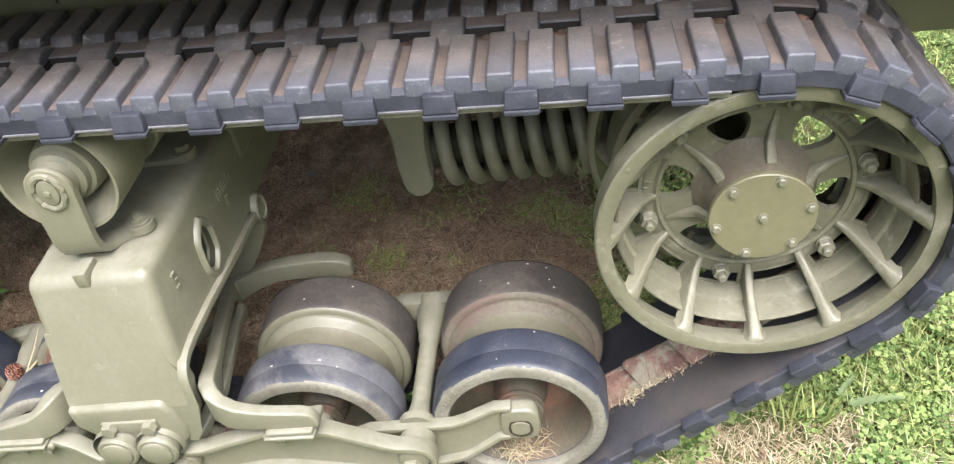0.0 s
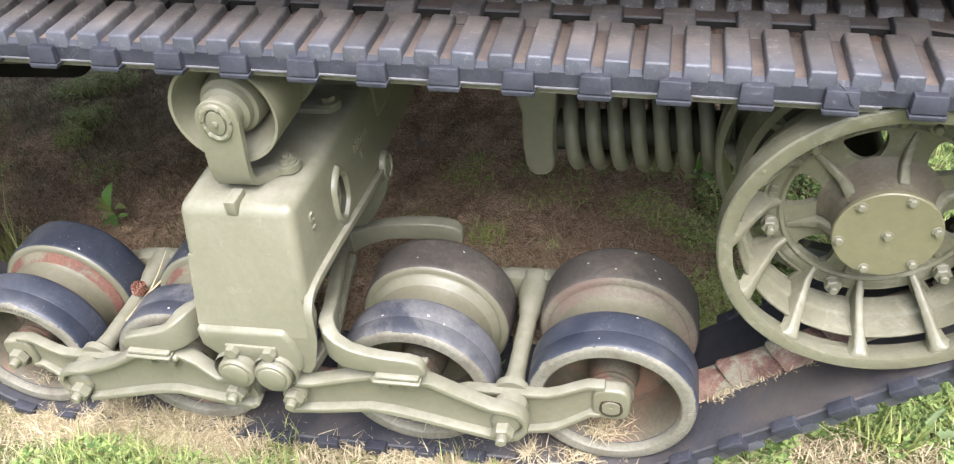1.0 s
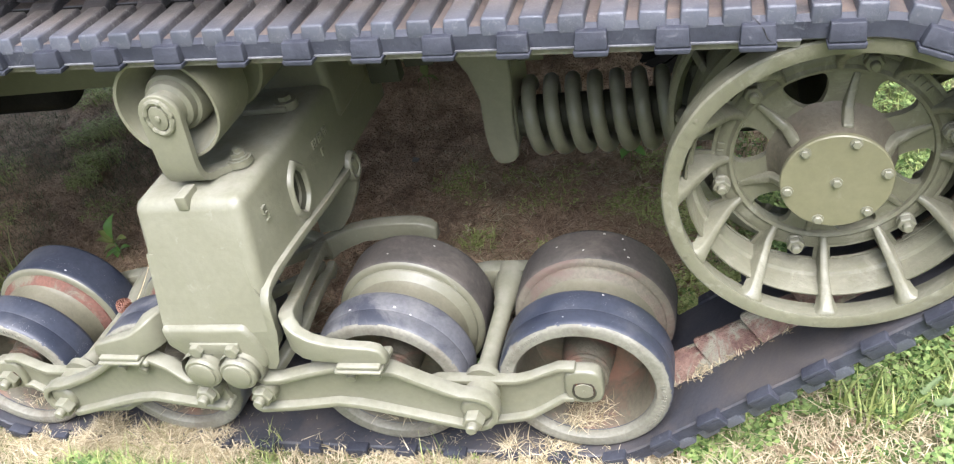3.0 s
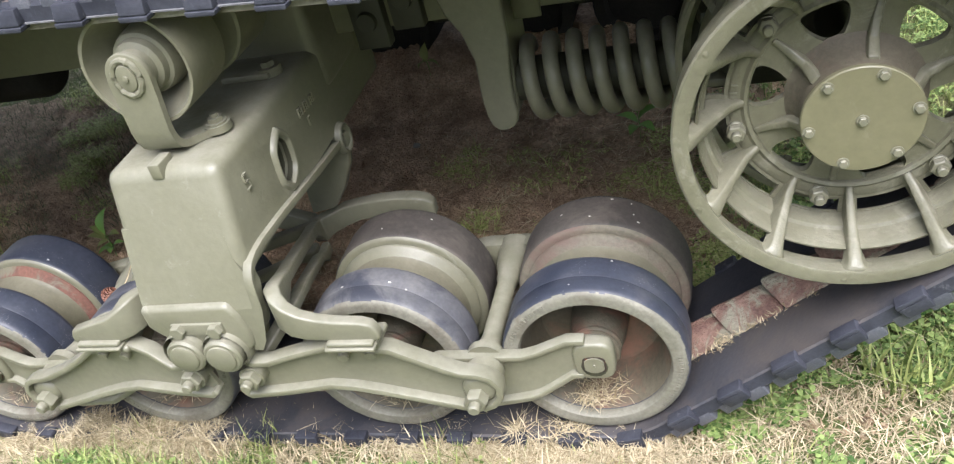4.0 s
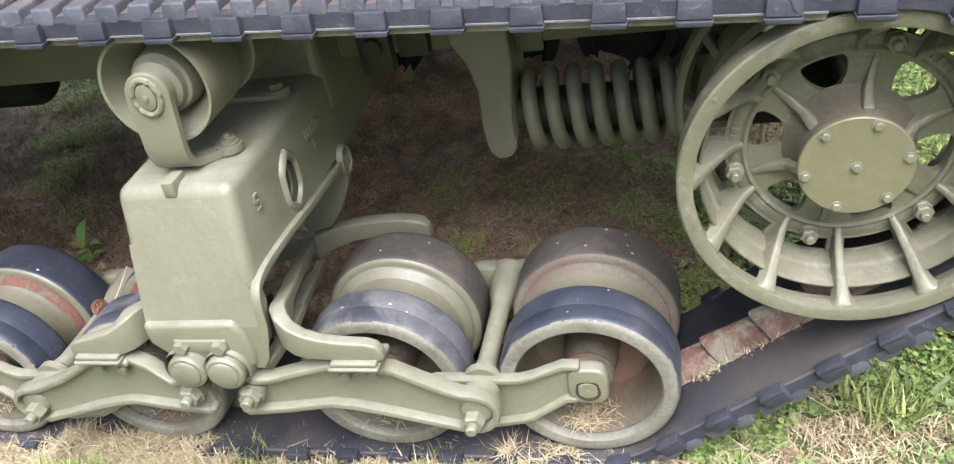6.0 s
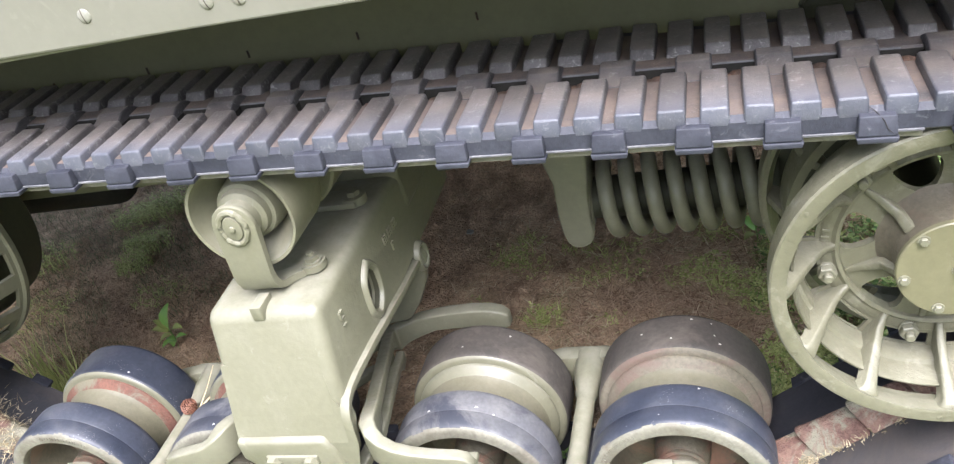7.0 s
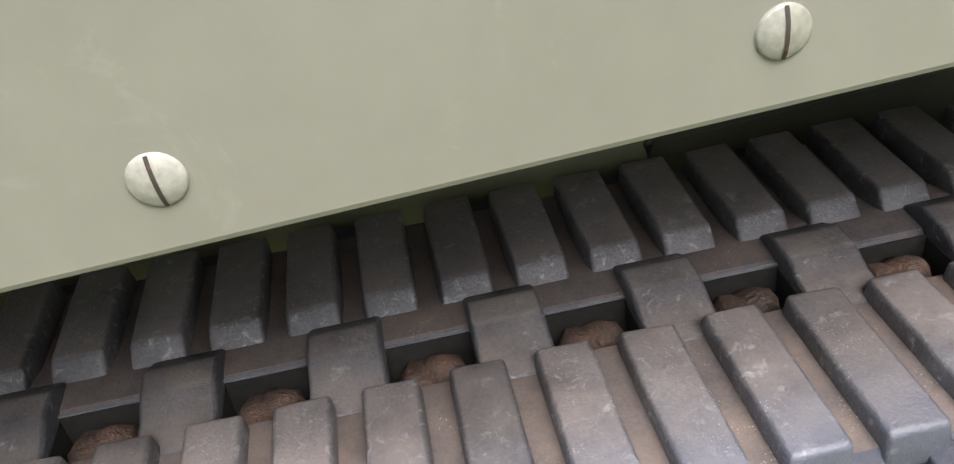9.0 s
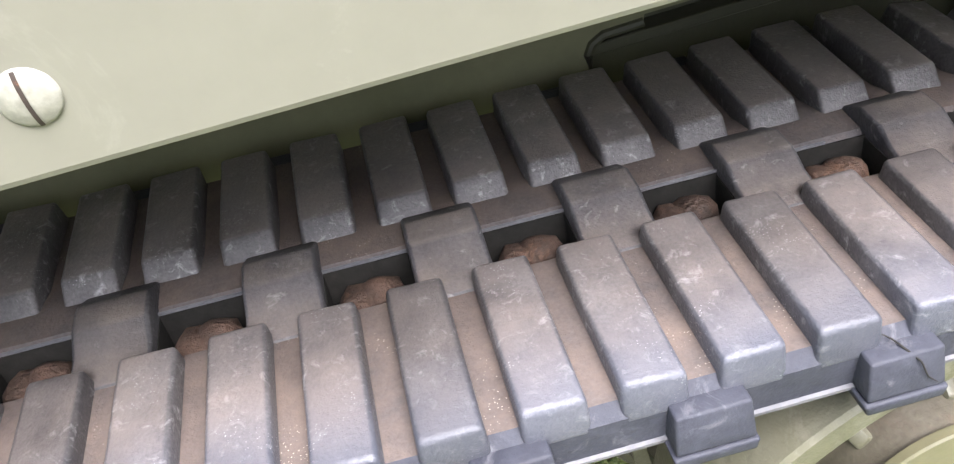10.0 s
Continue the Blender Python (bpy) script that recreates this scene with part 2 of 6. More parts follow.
SLOT = surface("dark_screw_slot", (0.02, 0.018, 0.014), (0.05, 0.03, 0.02), (0.7, 0.9), spots=(0.20, 0.075, 0.03), spot_scale=90, spot_range=(0.56, 0.66))
SOIL = surface("dry_brown_soil", (0.215, 0.145, 0.092), (0.64, 0.47, 0.31), (0.85, 0.95), 13, 130, 1.0, 0.016, grainy=0.7,
               spots=(0.50, 0.39, 0.28), spot_scale=60, spot_range=(0.58, 0.70))
THATCH = surface("lawn_thatch", (0.11, 0.115, 0.045), (0.20, 0.19, 0.09), (0.85, 0.95), 12, 220, 0.9, 0.01, spots=(0.11, 0.17, 0.04), spot_scale=9, spot_range=(0.44, 0.6))
GRASS = leafy("green_grass", (0.075, 0.115, 0.026), (0.45, 0.50, 0.18))
CLOVER = leafy("clover_leaf", (0.045, 0.105, 0.020), (0.37, 0.48, 0.165))
WEED = leafy("yellow_green_weed", (0.25, 0.30, 0.08), (0.60, 0.63, 0.27))
STRAW = leafy("dry_straw", (0.25, 0.198, 0.105), (0.72, 0.63, 0.44), 0.7)
LEAF = leafy("broad_leaf", (0.09, 0.24, 0.045), (0.24, 0.42, 0.10), 0.35)
DULL = leafy("dull_grass_blade", (0.07, 0.070, 0.035), (0.26, 0.27, 0.14), 0.7)
TOOTHED = leafy("grey_green_leaf", (0.14, 0.20, 0.085), (0.20, 0.26, 0.12))
PETAL = leafy("white_petal", (0.62, 0.60, 0.54), (0.80, 0.79, 0.75))
LITTER = leafy("brown_litter", (0.19, 0.115, 0.072), (0.62, 0.47, 0.33), 0.8)


# ---- shaping helpers ----
def finish(name, bm, material, parent=None, label="", at=None, angle=38):
    me = bpy.data.meshes.new(name)
    bmesh.ops.recalc_face_normals(bm, faces=bm.faces)
    bm.to_mesh(me)
    bm.free()
    for mm in (material if isinstance(material, (list, tuple)) else [material]):
        me.materials.append(mm)
    me.shade_smooth()
    me.set_sharp_from_angle(angle=radians(angle))
    ob = new(name, me)
    if parent:
        ob.parent = parent
    if at:
        ob.location = at
    if label:
        tagged(ob, label)
    return ob


def part(name, bm, material, parent, label="", at=None, angle=38):
    return finish(name, bm, material, parent, label, at, angle)


def twin(ob, m):
    """Another piece on the same mesh under the same parent."""
    o = ob.copy()
    scene.collection.objects.link(o)
    o.matrix_basis = m
    return o


def bevelled(bm, width, segments=2, sharper=30, clamp=True):
    bmesh.ops.recalc_face_normals(bm, faces=bm.faces)
    edges = [e for e in bm.edges if len(e.link_faces) == 2 and e.calc_face_angle(0) > radians(sharper)]
    bmesh.ops.bevel(bm, geom=edges, offset=width, segments=segments, profile=0.5, affect="EDGES", clamp_overlap=clamp)
    return bm


def box(bm, x0, x1, y0, y1, z0, z1):
    v = [bm.verts.new((x, y, z)) for x in (x0, x1) for y in (y0, y1) for z in (z0, z1)]
    for f in ((0, 1, 3, 2), (4, 6, 7, 5), (0, 4, 5, 1), (2, 3, 7, 6), (0, 2, 6, 4), (1, 5, 7, 3)):
        bm.faces.new([v[i] for i in f])
    return v


def brick(x0, x1, y0, y1, z0, z1, bev=0.003, segments=2):
    bm = bmesh.new()
    box(bm, x0, x1, y0, y1, z0, z1)
    return bevelled(bm, bev, segments)


def slab(bm, outline, y0, y1):
    """An outline in x and z, given thickness along y."""
    a = [bm.verts.new((x, y0, z)) for x, z in outline]
    b = [bm.verts.new((x, y1, z)) for x, z in outline]
    n = len(outline)
    bm.faces.new(a)
    bm.faces.new(b[::-1])
    for i in range(n):
        bm.faces.new((a[i], b[i], b[(i + 1) % n], a[(i + 1) % n]))


def lathe(bm, profile, n=64, cx=0.0, cz=0.0, closed=True):
    """Turns a profile of (radius, y) round the y axis through (cx, cz)."""
    rings = []
    for i in range(n):
        a = 2 * math.pi * i / n
        rings.append([bm.verts.new((cx + r * math.cos(a), y, cz + r * math.sin(a))) for r, y in profile])
    m = len(profile)
    for i in range(n):
        p, q = rings[i], rings[(i + 1) % n]
        for j in range(m if closed else m - 1):
            bm.faces.new((p[j], p[(j + 1) % m], q[(j + 1) % m], q[j]))
    bmesh.ops.remove_doubles(bm, verts=bm.verts, dist=1e-6)
    return bm


def rod(bm, a, b, r, n=12, r2=None, cap=True):
    a, b = Vector(a), Vector(b)
    q = (b - a).to_track_quat("Z", "Y")
    r2 = r if r2 is None else r2
    rings = []
    for p, rr in ((a, r), (b, r2)):
        rings.append([bm.verts.new(p + q @ Vector((rr * math.cos(2 * math.pi * i / n), rr * math.sin(2 * math.pi * i / n), 0))) for i in range(n)])
    for i in range(n):
        bm.faces.new((rings[0][i], rings[0][(i + 1) % n], rings[1][(i + 1) % n], rings[1][i]))
    if cap:
        bm.faces.new(rings[0][::-1])
        bm.faces.new(rings[1])
    return bm


def tube(bm, pts, radius, n=10, closed=False, flat=1.0):
    """Sweeps a round (or flattened) section along points; radius may be a list."""
    pts = [Vector(p) for p in pts]
    rings, up = [], Vector((0, 0, 1))
    for i, p in enumerate(pts):
        d = (pts[min(i + 1, len(pts) - 1)] - pts[max(i - 1, 0)]).normalized()
        side = d.cross(up)
        if side.length < 1e-3:
            side = d.cross(Vector((1, 0, 0)))
        side.normalize()
        top = side.cross(d).normalized()
        rr = radius[i] if isinstance(radius, (list, tuple)) else radius
        rings.append([bm.verts.new(p + side * rr * math.cos(2 * math.pi * k / n) + top * rr * flat * math.sin(2 * math.pi * k / n)) for k in range(n)])
    for i in range(len(pts) - 1):
        for k in range(n):
            bm.faces.new((rings[i][k], rings[i][(k + 1) % n], rings[i + 1][(k + 1) % n], rings[i + 1][k]))
    bm.faces.new(rings[0][::-1])
    bm.faces.new(rings[-1])
    return bm


def ribbon(bm, pts, y0, y1, t):
    """A flange that follows points in x and z, from y0 to y1, t thick, centred on the line."""
    top, bot = [], []
    for i, (x, z) in enumerate(pts):
        a, b = pts[max(i - 1, 0)], pts[min(i + 1, len(pts) - 1)]
        d = Vector((b[0] - a[0], b[1] - a[1])).normalized()
        nx, nz = -d[1] * t / 2, d[0] * t / 2
        top.append((x + nx, z + nz))
        bot.append((x - nx, z - nz))
    slab(bm, top + bot[::-1], y0, y1)


def hexnut(bm, c, r, h, stud=0.0, way=-1):
    """A hexagon head along y from c towards the camera's side, with a stud end."""
    lathe(bm, [(0.0001, c[1]), (r, c[1]), (r, c[1] + way * h * 0.85), (r * 0.86, c[1] + way * h), (0.0001, c[1] + way * h)], 6, c[0], c[2], False)
    if stud:
        lathe(bm, [(r * 0.52, c[1] + way * h * 0.9), (r * 0.52, c[1] + way * (h + stud * 0.8)), (r * 0.4, c[1] + way * (h + stud)), (0.0001, c[1] + way * (h + stud))], 14, c[0], c[2], False)


# ---- layout ----
YC = 0.1405                      # middle of the track's width
IDLER = (0.848, 0.581, 0.240)    # x, z, radius
ROLLER = (-0.133, 0.788, 0.089)
SPROCKET = (-1.17, 0.640, 0.286)
WHEEL_R, WHEEL_Z = 0.155, 0.187
MID = -0.152


def left(x):
    return MID - (x - MID) * 1.045


WHEEL_X = [left(0.448), left(0.078), 0.078, 0.448]

# ---- the vehicle ----
vehicle = tagged(new("half_track"), "olive drab army half-track standing on grass, seen at its rear track", "military vehicle")

# -- road wheels: a pair of tyres on one hub --
bm = bmesh.new()
lathe(bm, [(0.119, 0.036), (0.124, 0.0235), (0.1275, 0.024), (0.1275, 0.099), (0.136, 0.1005), (0.136, 0.1045), (0.127, 0.107), (0.121, 0.112), (0.119, 0.150), (0.124, 0.166), (0.131, 0.172), (0.1325, 0.1795), (0.1275, 0.182),
           (0.1275, 0.270), (0.121, 0.276), (0.115, 0.262), (0.11, 0.205), (0.05, 0.19), (0.05, 0.135), (0.104, 0.120), (0.1125, 0.105), (0.116, 0.05)], 56)
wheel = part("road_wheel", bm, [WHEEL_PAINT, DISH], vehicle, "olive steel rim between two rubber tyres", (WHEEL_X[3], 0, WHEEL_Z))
for p in wheel.data.polygons:      # dusty, rusty dish in front, toned darker in place of its shade
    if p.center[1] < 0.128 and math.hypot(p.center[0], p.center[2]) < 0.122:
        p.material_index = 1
bm = bmesh.new()
lathe(bm, [(0.1235, 0.1640), (0.1300, 0.1700), (0.1365, 0.1755), (0.1378, 0.1775), (0.1378, 0.1830), (0.128, 0.1840)], 72)
part("rust_ring", bm, RUST_PAINT, wheel, "olive band with rust coming through beside the inner tyre")


def tyre(y0, y1, tread, label):
    """Solid tyre; the paint of its sidewall ends in a worn, uneven line near the tread."""
    bm = bmesh.new()
    w = y1 - y0
    front = y0 < 0.1
    lathe(bm, [(0.1235, y0 + (0.018 if front else 0.003)), (0.1245, y0 + (0.0060 if front else 0.002)), (0.1275, y0 + 0.0022), (0.1400, y0 + 0.0010), (0.1455, y0 + 0.0018), (0.1482, y0 + 0.0030), (0.1502, y0 + 0.0046), (0.1517, y0 + 0.0064), (0.1529, y0 + 0.0084),
               (0.1538, y0 + 0.0108), (0.1545, y0 + 0.0140), (WHEEL_R, y0 + 0.019), (WHEEL_R, y0 + w * 0.42), (WHEEL_R - (0.0008 if front else 0.0), y0 + w * 0.44),
               (WHEEL_R, y0 + w * 0.46), (WHEEL_R, y1 - 0.012), (0.154, y1 - 0.006), (0.149, y1 - 0.001), (0.128, y1)], 200)
    t = part("tyre", bm, [tread, SIDEWALL if front else RUST_PAINT], wheel, label)
    for p in t.data.polygons:
        c = p.center
        if c[1] < y0 + w / 2 and math.hypot(c[0], c[2]) < 0.1512 + (0.0022 * noise.noise(c * 26) + 0.0006 * noise.noise(c * 110) if front else 0):
            p.material_index = 1
    return t


front_tyre = tyre(0.004, 0.100, TREAD, "dark blue-black solid rubber tyre with painted sidewall")
tyre(0.180, 0.276, OLD_TREAD, "dusty brown-black solid rubber tyre")
bm = bmesh.new()
lathe(bm, [(0.0001, 0.02), (0.033, 0.02), (0.035, 0.026), (0.035, 0.030), (0.0405, 0.032), (0.042, 0.035), (0.042, 0.041), (0.0385, 0.043), (0.0385, 0.047), (0.0425, 0.049), (0.0425, 0.054), (0.040, 0.057), (0.044, 0.066), (0.0475, 0.080), (0.050, 0.136), (0.0001, 0.136)], 40, closed=False)
part("hub", bm, WHEEL_HUB, wheel, "rust-stained wheel hub")
# raised lettering on the sidewall, worn past reading
bm = bmesh.new()
for a0, count in ((-42, 10), (118, 9)):
    for k in range(count):
        a = radians(a0 + k * 5.2)
        s = (1.0, 0.6, 0.8)[k % 3]
        for u in ((-0.0032, 0.0032) if k % 2 else (-0.003, 0.0015)):
            vs = box(bm, -0.0009, 0.0009, 0.0038, 0.0075, -0.0040 * s, 0.0040)
            rot = Matrix.Rotation(-a + math.pi / 2, 4, "Y")
            for v in vs:
                v.co = rot @ (v.co + Vector((u, 0, 0.1395)))
tagged(part("raised_lettering", bm, SIDEWALL, front_tyre), kind="stuff")
for i, x in enumerate(WHEEL_X[:3]):
    w = copy_thing(wheel, Matrix.Translation((x, 0, WHEEL_Z)) @ Matrix.Rotation(1.1 * (i + 1), 4, "Y"))
    for c in w.children:      # the two middle tyres are scuffed grey
        if i > 0 and c.name.startswith("tyre") and c.material_slots[0].material == TREAD:
            c.material_slots[0].link = "OBJECT"
            c.material_slots[0].material = PALE_TREAD
            tagged(c, "scuffed grey solid rubber tyre with painted sidewall")
    if i == 2:     # this one kept its paint
        for c in w.children:
            if c.name.startswith("rust_ring"):
                c.material_slots[0].link = "OBJECT"
                c.material_slots[0].material = OLIVE_CAST
                tagged(c, "painted band beside the inner tyre")
            if c.name.startswith("tyre") and len(c.material_slots) > 1 and c.material_slots[1].material == RUST_PAINT:
                c.material_slots[1].link = "OBJECT"
                c.material_slots[1].material = OLIVE_CAST
    for c in w.children:
        if i < 2 and c.name.startswith("tyre") and c.material_slots[0].material == OLD_TREAD:
            c.material_slots[0].link = "OBJECT"
            c.material_slots[0].material = TREAD
    if i < 2:      # the two forward wheels wear a broad band of red rust
        tagged(w, "olive steel rim with a band of red rust")
        for c in w.children:
            if c.name.startswith("rust_ring"):
                c.material_slots[0].link = "OBJECT"
                c.material_slots[0].material = RED_RUST
            if c.name.startswith("tyre") and len(c.material_slots) > 1 and c.material_slots[1].material == RUST_PAINT:
                c.material_slots[1].link = "OBJECT"
                c.material_slots[1].material = OLIVE_CAST

# -- idler wheel --
ix, iz, ir = IDLER


def rim(y0, way):
    """A ring with a lip; way: +1 for the outer half of the wheel, -1 for the inner half."""
    def y(v):
        return y0 + way * v
    bm = bmesh.new()
    lathe(bm, [(0.217, y(0.002)), (0.221, y(0)), (0.237, y(0)), (ir, y(0.003)), (ir, y(0.042)), (0.236, y(0.046)), (0.229, y(0.046)), (0.2225, y(0.030)), (0.2185, y(0.022))], 96)
    lathe(bm, [(0.195, y(0.112)), (0.1955, y(0.090)), (0.1975, y(0.084)), (0.2025, y(0.081)), (0.2040, y(0.074)), (0.2045, y(0.044)), (0.2055, y(0.040)), (0.2085, y(0.041)), (0.2095, y(0.047)), (0.2075, y(0.118)), (0.195, y(0.120))], 96)
    return bm


idler = part("idler_wheel", rim(-0.002, 1), CAST_WORN, vehicle, "spoked cast idler wheel in olive paint", (ix, 0, iz))
part("inner_rim", rim(2 * YC + 0.002, -1), CAST_WORN, idler)


def holed_sector(bm, a0, half, r0, r1, hole, y, nray=48):
    """One sector of a disc with a rounded window, wider towards the rim."""
    c = Vector(((hole[0] + hole[1]) / 2, 0))
    inner, outer = [], []
    for k in range(nray):
        a = 2 * math.pi * k / nray
        d = Vector((math.cos(a), math.sin(a)))
        wide = hole[2] * (1 + 0.42 * d[0])
        e = 1 / (abs(d[0] / ((hole[1] - hole[0]) / 2)) ** 2.8 + abs(d[1] / wide) ** 2.8) ** (1 / 2.8)
        inner.append(c + d * e)
        lo, hi = 0.0, 0.3
        for _ in range(40):
            m = (lo + hi) / 2
            p = c + d * m
            if p.length > r1 or p.length < r0 or abs(math.atan2(p[1], p[0])) > half:
                hi = m
            else:
                lo = m
        outer.append(c + d * lo)
    rot = Matrix.Rotation(a0, 2)
    vi = [bm.verts.new(((rot @ p)[0], y, (rot @ p)[1])) for p in inner]
    vo = [bm.verts.new(((rot @ p)[0], y, (rot @ p)[1])) for p in outer]
    vb = [bm.verts.new(((rot @ (p * 0.985 + c * 0.015))[0], y + 0.013, (rot @ (p * 0.985 + c * 0.015))[1])) for p in inner]
    for k in range(nray):
        j = (k + 1) % nray
        bm.faces.new((vi[k], vi[j], vo[j], vo[k]))
        bm.faces.new((vi[j], vi[k], vb[k], vb[j]))


def slotted_ring(bm, r0, ra, rb, r1, y, deep, first, half, n=180):
    """A flat ring with twelve curved slots between radii ra and rb; first and half are the slot's middle and half width in degrees."""
    def cut(i):
        return abs(((i + 0.5) * 360 / n - first + 15) % 30 - 15) < half
    def at(i, r, yy):
        a = 2 * math.pi * (i % n) / n
        return bm.verts.new((r * math.cos(a), yy, r * math.sin(a)))
    front = [[at(i, r, y) for r in (r0, ra, rb, r1)] for i in range(n)]
    back = [[at(i, r, y + deep) for r in (ra, rb)] for i in range(n)]
    for i in range(n):
        p, q, u, w = front[i], front[(i + 1) % n], back[i], back[(i + 1) % n]
        bm.faces.new((p[0], p[1], q[1], q[0]))
        bm.faces.new((p[2], p[3], q[3], q[2]))
        if cut(i):
            bm.faces.new((p[1], u[0], w[0], q[1]))
            bm.faces.new((p[2], q[2], w[1], u[1]))
        else:
            bm.faces.new((p[1], p[2], q[2], q[1]))
        if cut(i) != cut(i - 1):
            bm.faces.new((p[1], p[2], u[1], u[0]))


bm = bmesh.new()
for k in range(6):
    holed_sector(bm, radians(-12 + 60 * k), radians(30), 0.05, 0.150, (0.086, 0.139, 0.028), 0.112)
bmesh.ops.remove_doubles(bm, verts=bm.verts, dist=0.0003)
lathe(bm, [(0.137, 0.113), (0.139, 0.107), (0.144, 0.105), (0.149, 0.109), (0.161, 0.109), (0.165, 0.112), (0.165, 0.125), (0.137, 0.125)], 80)
slotted_ring(bm, 0.164, 0.1705, 0.1940, 0.1965, 0.1125, 0.006, 283, 10.3)
part("disc", bm, CAST_WORN, idler, "cast disc with six rounded windows and a ring of slots")
bm = bmesh.new()
lathe(bm, [(0.0001, 0.049), (0.068, 0.049), (0.070, 0.055), (0.073, 0.085), (0.082, 0.104), (0.092, 0.113), (0.0001, 0.113)], 48, closed=False)
part("hub", bm, HUB, idler, "grimy brown hub drum")
bm = bmesh.new()
lathe(bm, [(0.0001, 0.040), (0.0745, 0.040), (0.0762, 0.0417), (0.0762, 0.0485), (0.0001, 0.0485)], 64, closed=False)
cap = part("hub_cap", bm, CAP, idler, "flat round olive cover plate")
bm = bmesh.new()
hexnut(bm, (0, 0.040, 0), 0.0062, 0.006)
lathe(bm, [(0.0085, 0.0402), (0.0085, 0.0385), (0.0001, 0.0385)], 16, closed=False)
bolt = part("bolt", bm, OLIVE, cap)
for k in range(6):
    a = radians(10 + 60 * k)
    twin(bolt, Matrix.Translation((0.0665 * math.cos(a), 0, 0.0665 * math.sin(a))))
bm = bmesh.new()
lathe(bm, [(0.013, 0.110), (0.0135, 0.104), (0.011, 0.102), (0.0001, 0.102)], 16, closed=False)
hexnut(bm, (0, 0.103, 0), 0.0135, 0.012, 0.010)
stud = part("stud_nut", bm, OLIVE_CAST, idler, at=(0.160 * math.cos(radians(13)), 0, 0.160 * math.sin(radians(13))))
for k in range(1, 6):
    a = radians(13 + 60 * k)
    twin(stud, Matrix.Translation((0.160 * math.cos(a), 0, 0.160 * math.sin(a))) @ Matrix.Rotation(k, 4, "Y") )


def fin(outline, t0, t1, power=1):
    """A radial web: outline in (radius, y), thickness t0 at its foot to t1 at its tip."""
    bm = bmesh.new()
    r0, r1 = min(r for r, y in outline), max(r for r, y in outline)
    va, vb = [], []
    for r, y in outline:
        t = (t0 + (t1 - t0) * ((r - r0) / (r1 - r0)) ** power) / 2
        va.append(bm.verts.new((r, y, -t)))
        vb.append(bm.verts.new((r, y, t)))
    n = len(outline)
    bm.faces.new(va)
    bm.faces.new(vb[::-1])
    for i in range(n):
        bm.faces.new((va[i], vb[i], vb[(i + 1) % n], va[(i + 1) % n]))
    return bevelled(bm, 0.0035, 2)


def flared_spoke():
    """A cast spoke: a narrow rounded web at the disc that spreads into the rim with wide fillets."""
    bm = bmesh.new()
    rows = []
    for r, half, front, back in ((0.144, 0.0052, 0.1030, 0.116), (0.152, 0.0058, 0.0990, 0.116), (0.163, 0.0060, 0.0890, 0.116), (0.176, 0.0064, 0.0680, 0.114), (0.188, 0.0072, 0.0470, 0.112),
                                 (0.197, 0.0084, 0.0300, 0.108), (0.2045, 0.0090, 0.0165, 0.096), (0.2095, 0.0104, 0.0085, 0.070), (0.2135, 0.0124, 0.0045, 0.040), (0.2165, 0.0155, 0.0030, 0.026), (0.2205, 0.0200, 0.0040, 0.022)):
        f = min(0.006, half * 0.8)
        section = [(front + f, -half), (front + f * 0.35, -half * 0.86), (front, -half * 0.52), (front - 0.0008, 0), (front, half * 0.52), (front + f * 0.35, half * 0.86), (front + f, half), (back, half), (back, -half)]
        rows.append([bm.verts.new((r, y, z)) for y, z in section])
    for p, q in zip(rows, rows[1:]):
        for k in range(9):
            bm.faces.new((p[k], p[(k + 1) % 9], q[(k + 1) % 9], q[k]))
    bm.faces.new(rows[0][::-1])
    bm.faces.new(rows[-1])
    bmesh.ops.recalc_face_normals(bm, faces=bm.faces)
    return bm


spoke = part("spoke", flared_spoke(), CAST_WORN, idler)
rear_spoke = part("spoke", fin([(0.15, 0.175), (0.2, 0.172), (0.228, 0.24), (0.222, 0.279), (0.2, 0.262), (0.17, 0.20)], 0.012, 0.015), CAST_WORN, idler)
for s in (spoke, rear_spoke):
    s.matrix_basis = Matrix.Rotation(radians(92), 4, "Y")
    for k in range(1, 12):
        twin(s, Matrix.Rotation(radians(92 - 30 * k), 4, "Y"))
web = part("hub_rib", fin([(0.066, 0.072), (0.075, 0.070), (0.09, 0.096), (0.118, 0.106), (0.138, 0.108), (0.138, 0.114), (0.066, 0.114)], 0.016, 0.009), CAST_WORN, idler)
for k in range(6):
    m = Matrix.Rotation(radians(-18 - 60 * k), 4, "Y")
    if k:
        twin(web, m)
    else:
        web.matrix_basis = m
bm = bmesh.new()
lathe(bm, [(0.03, 0.10), (0.03, 0.36), (0.04, 0.37), (0.04, 0.45), (0.0001, 0.45)], 24, closed=False)
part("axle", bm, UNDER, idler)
bm = bmesh.new()
lathe(bm, [(0.0066, 0.002), (0.0060, -0.0012), (0.0040, -0.0024), (0.0001, -0.0028)], 16, closed=False)
knob = part("rim_boss", bm, CAST_WORN, idler, at=(0.2305 * math.cos(radians(144)), 0, 0.2305 * math.sin(radians(144))))
for k in range(1, 6):
    a = radians(144 + 60 * k)
    twin(knob, Matrix.Translation((0.2305 * math.cos(a), 0, 0.2305 * math.sin(a))))
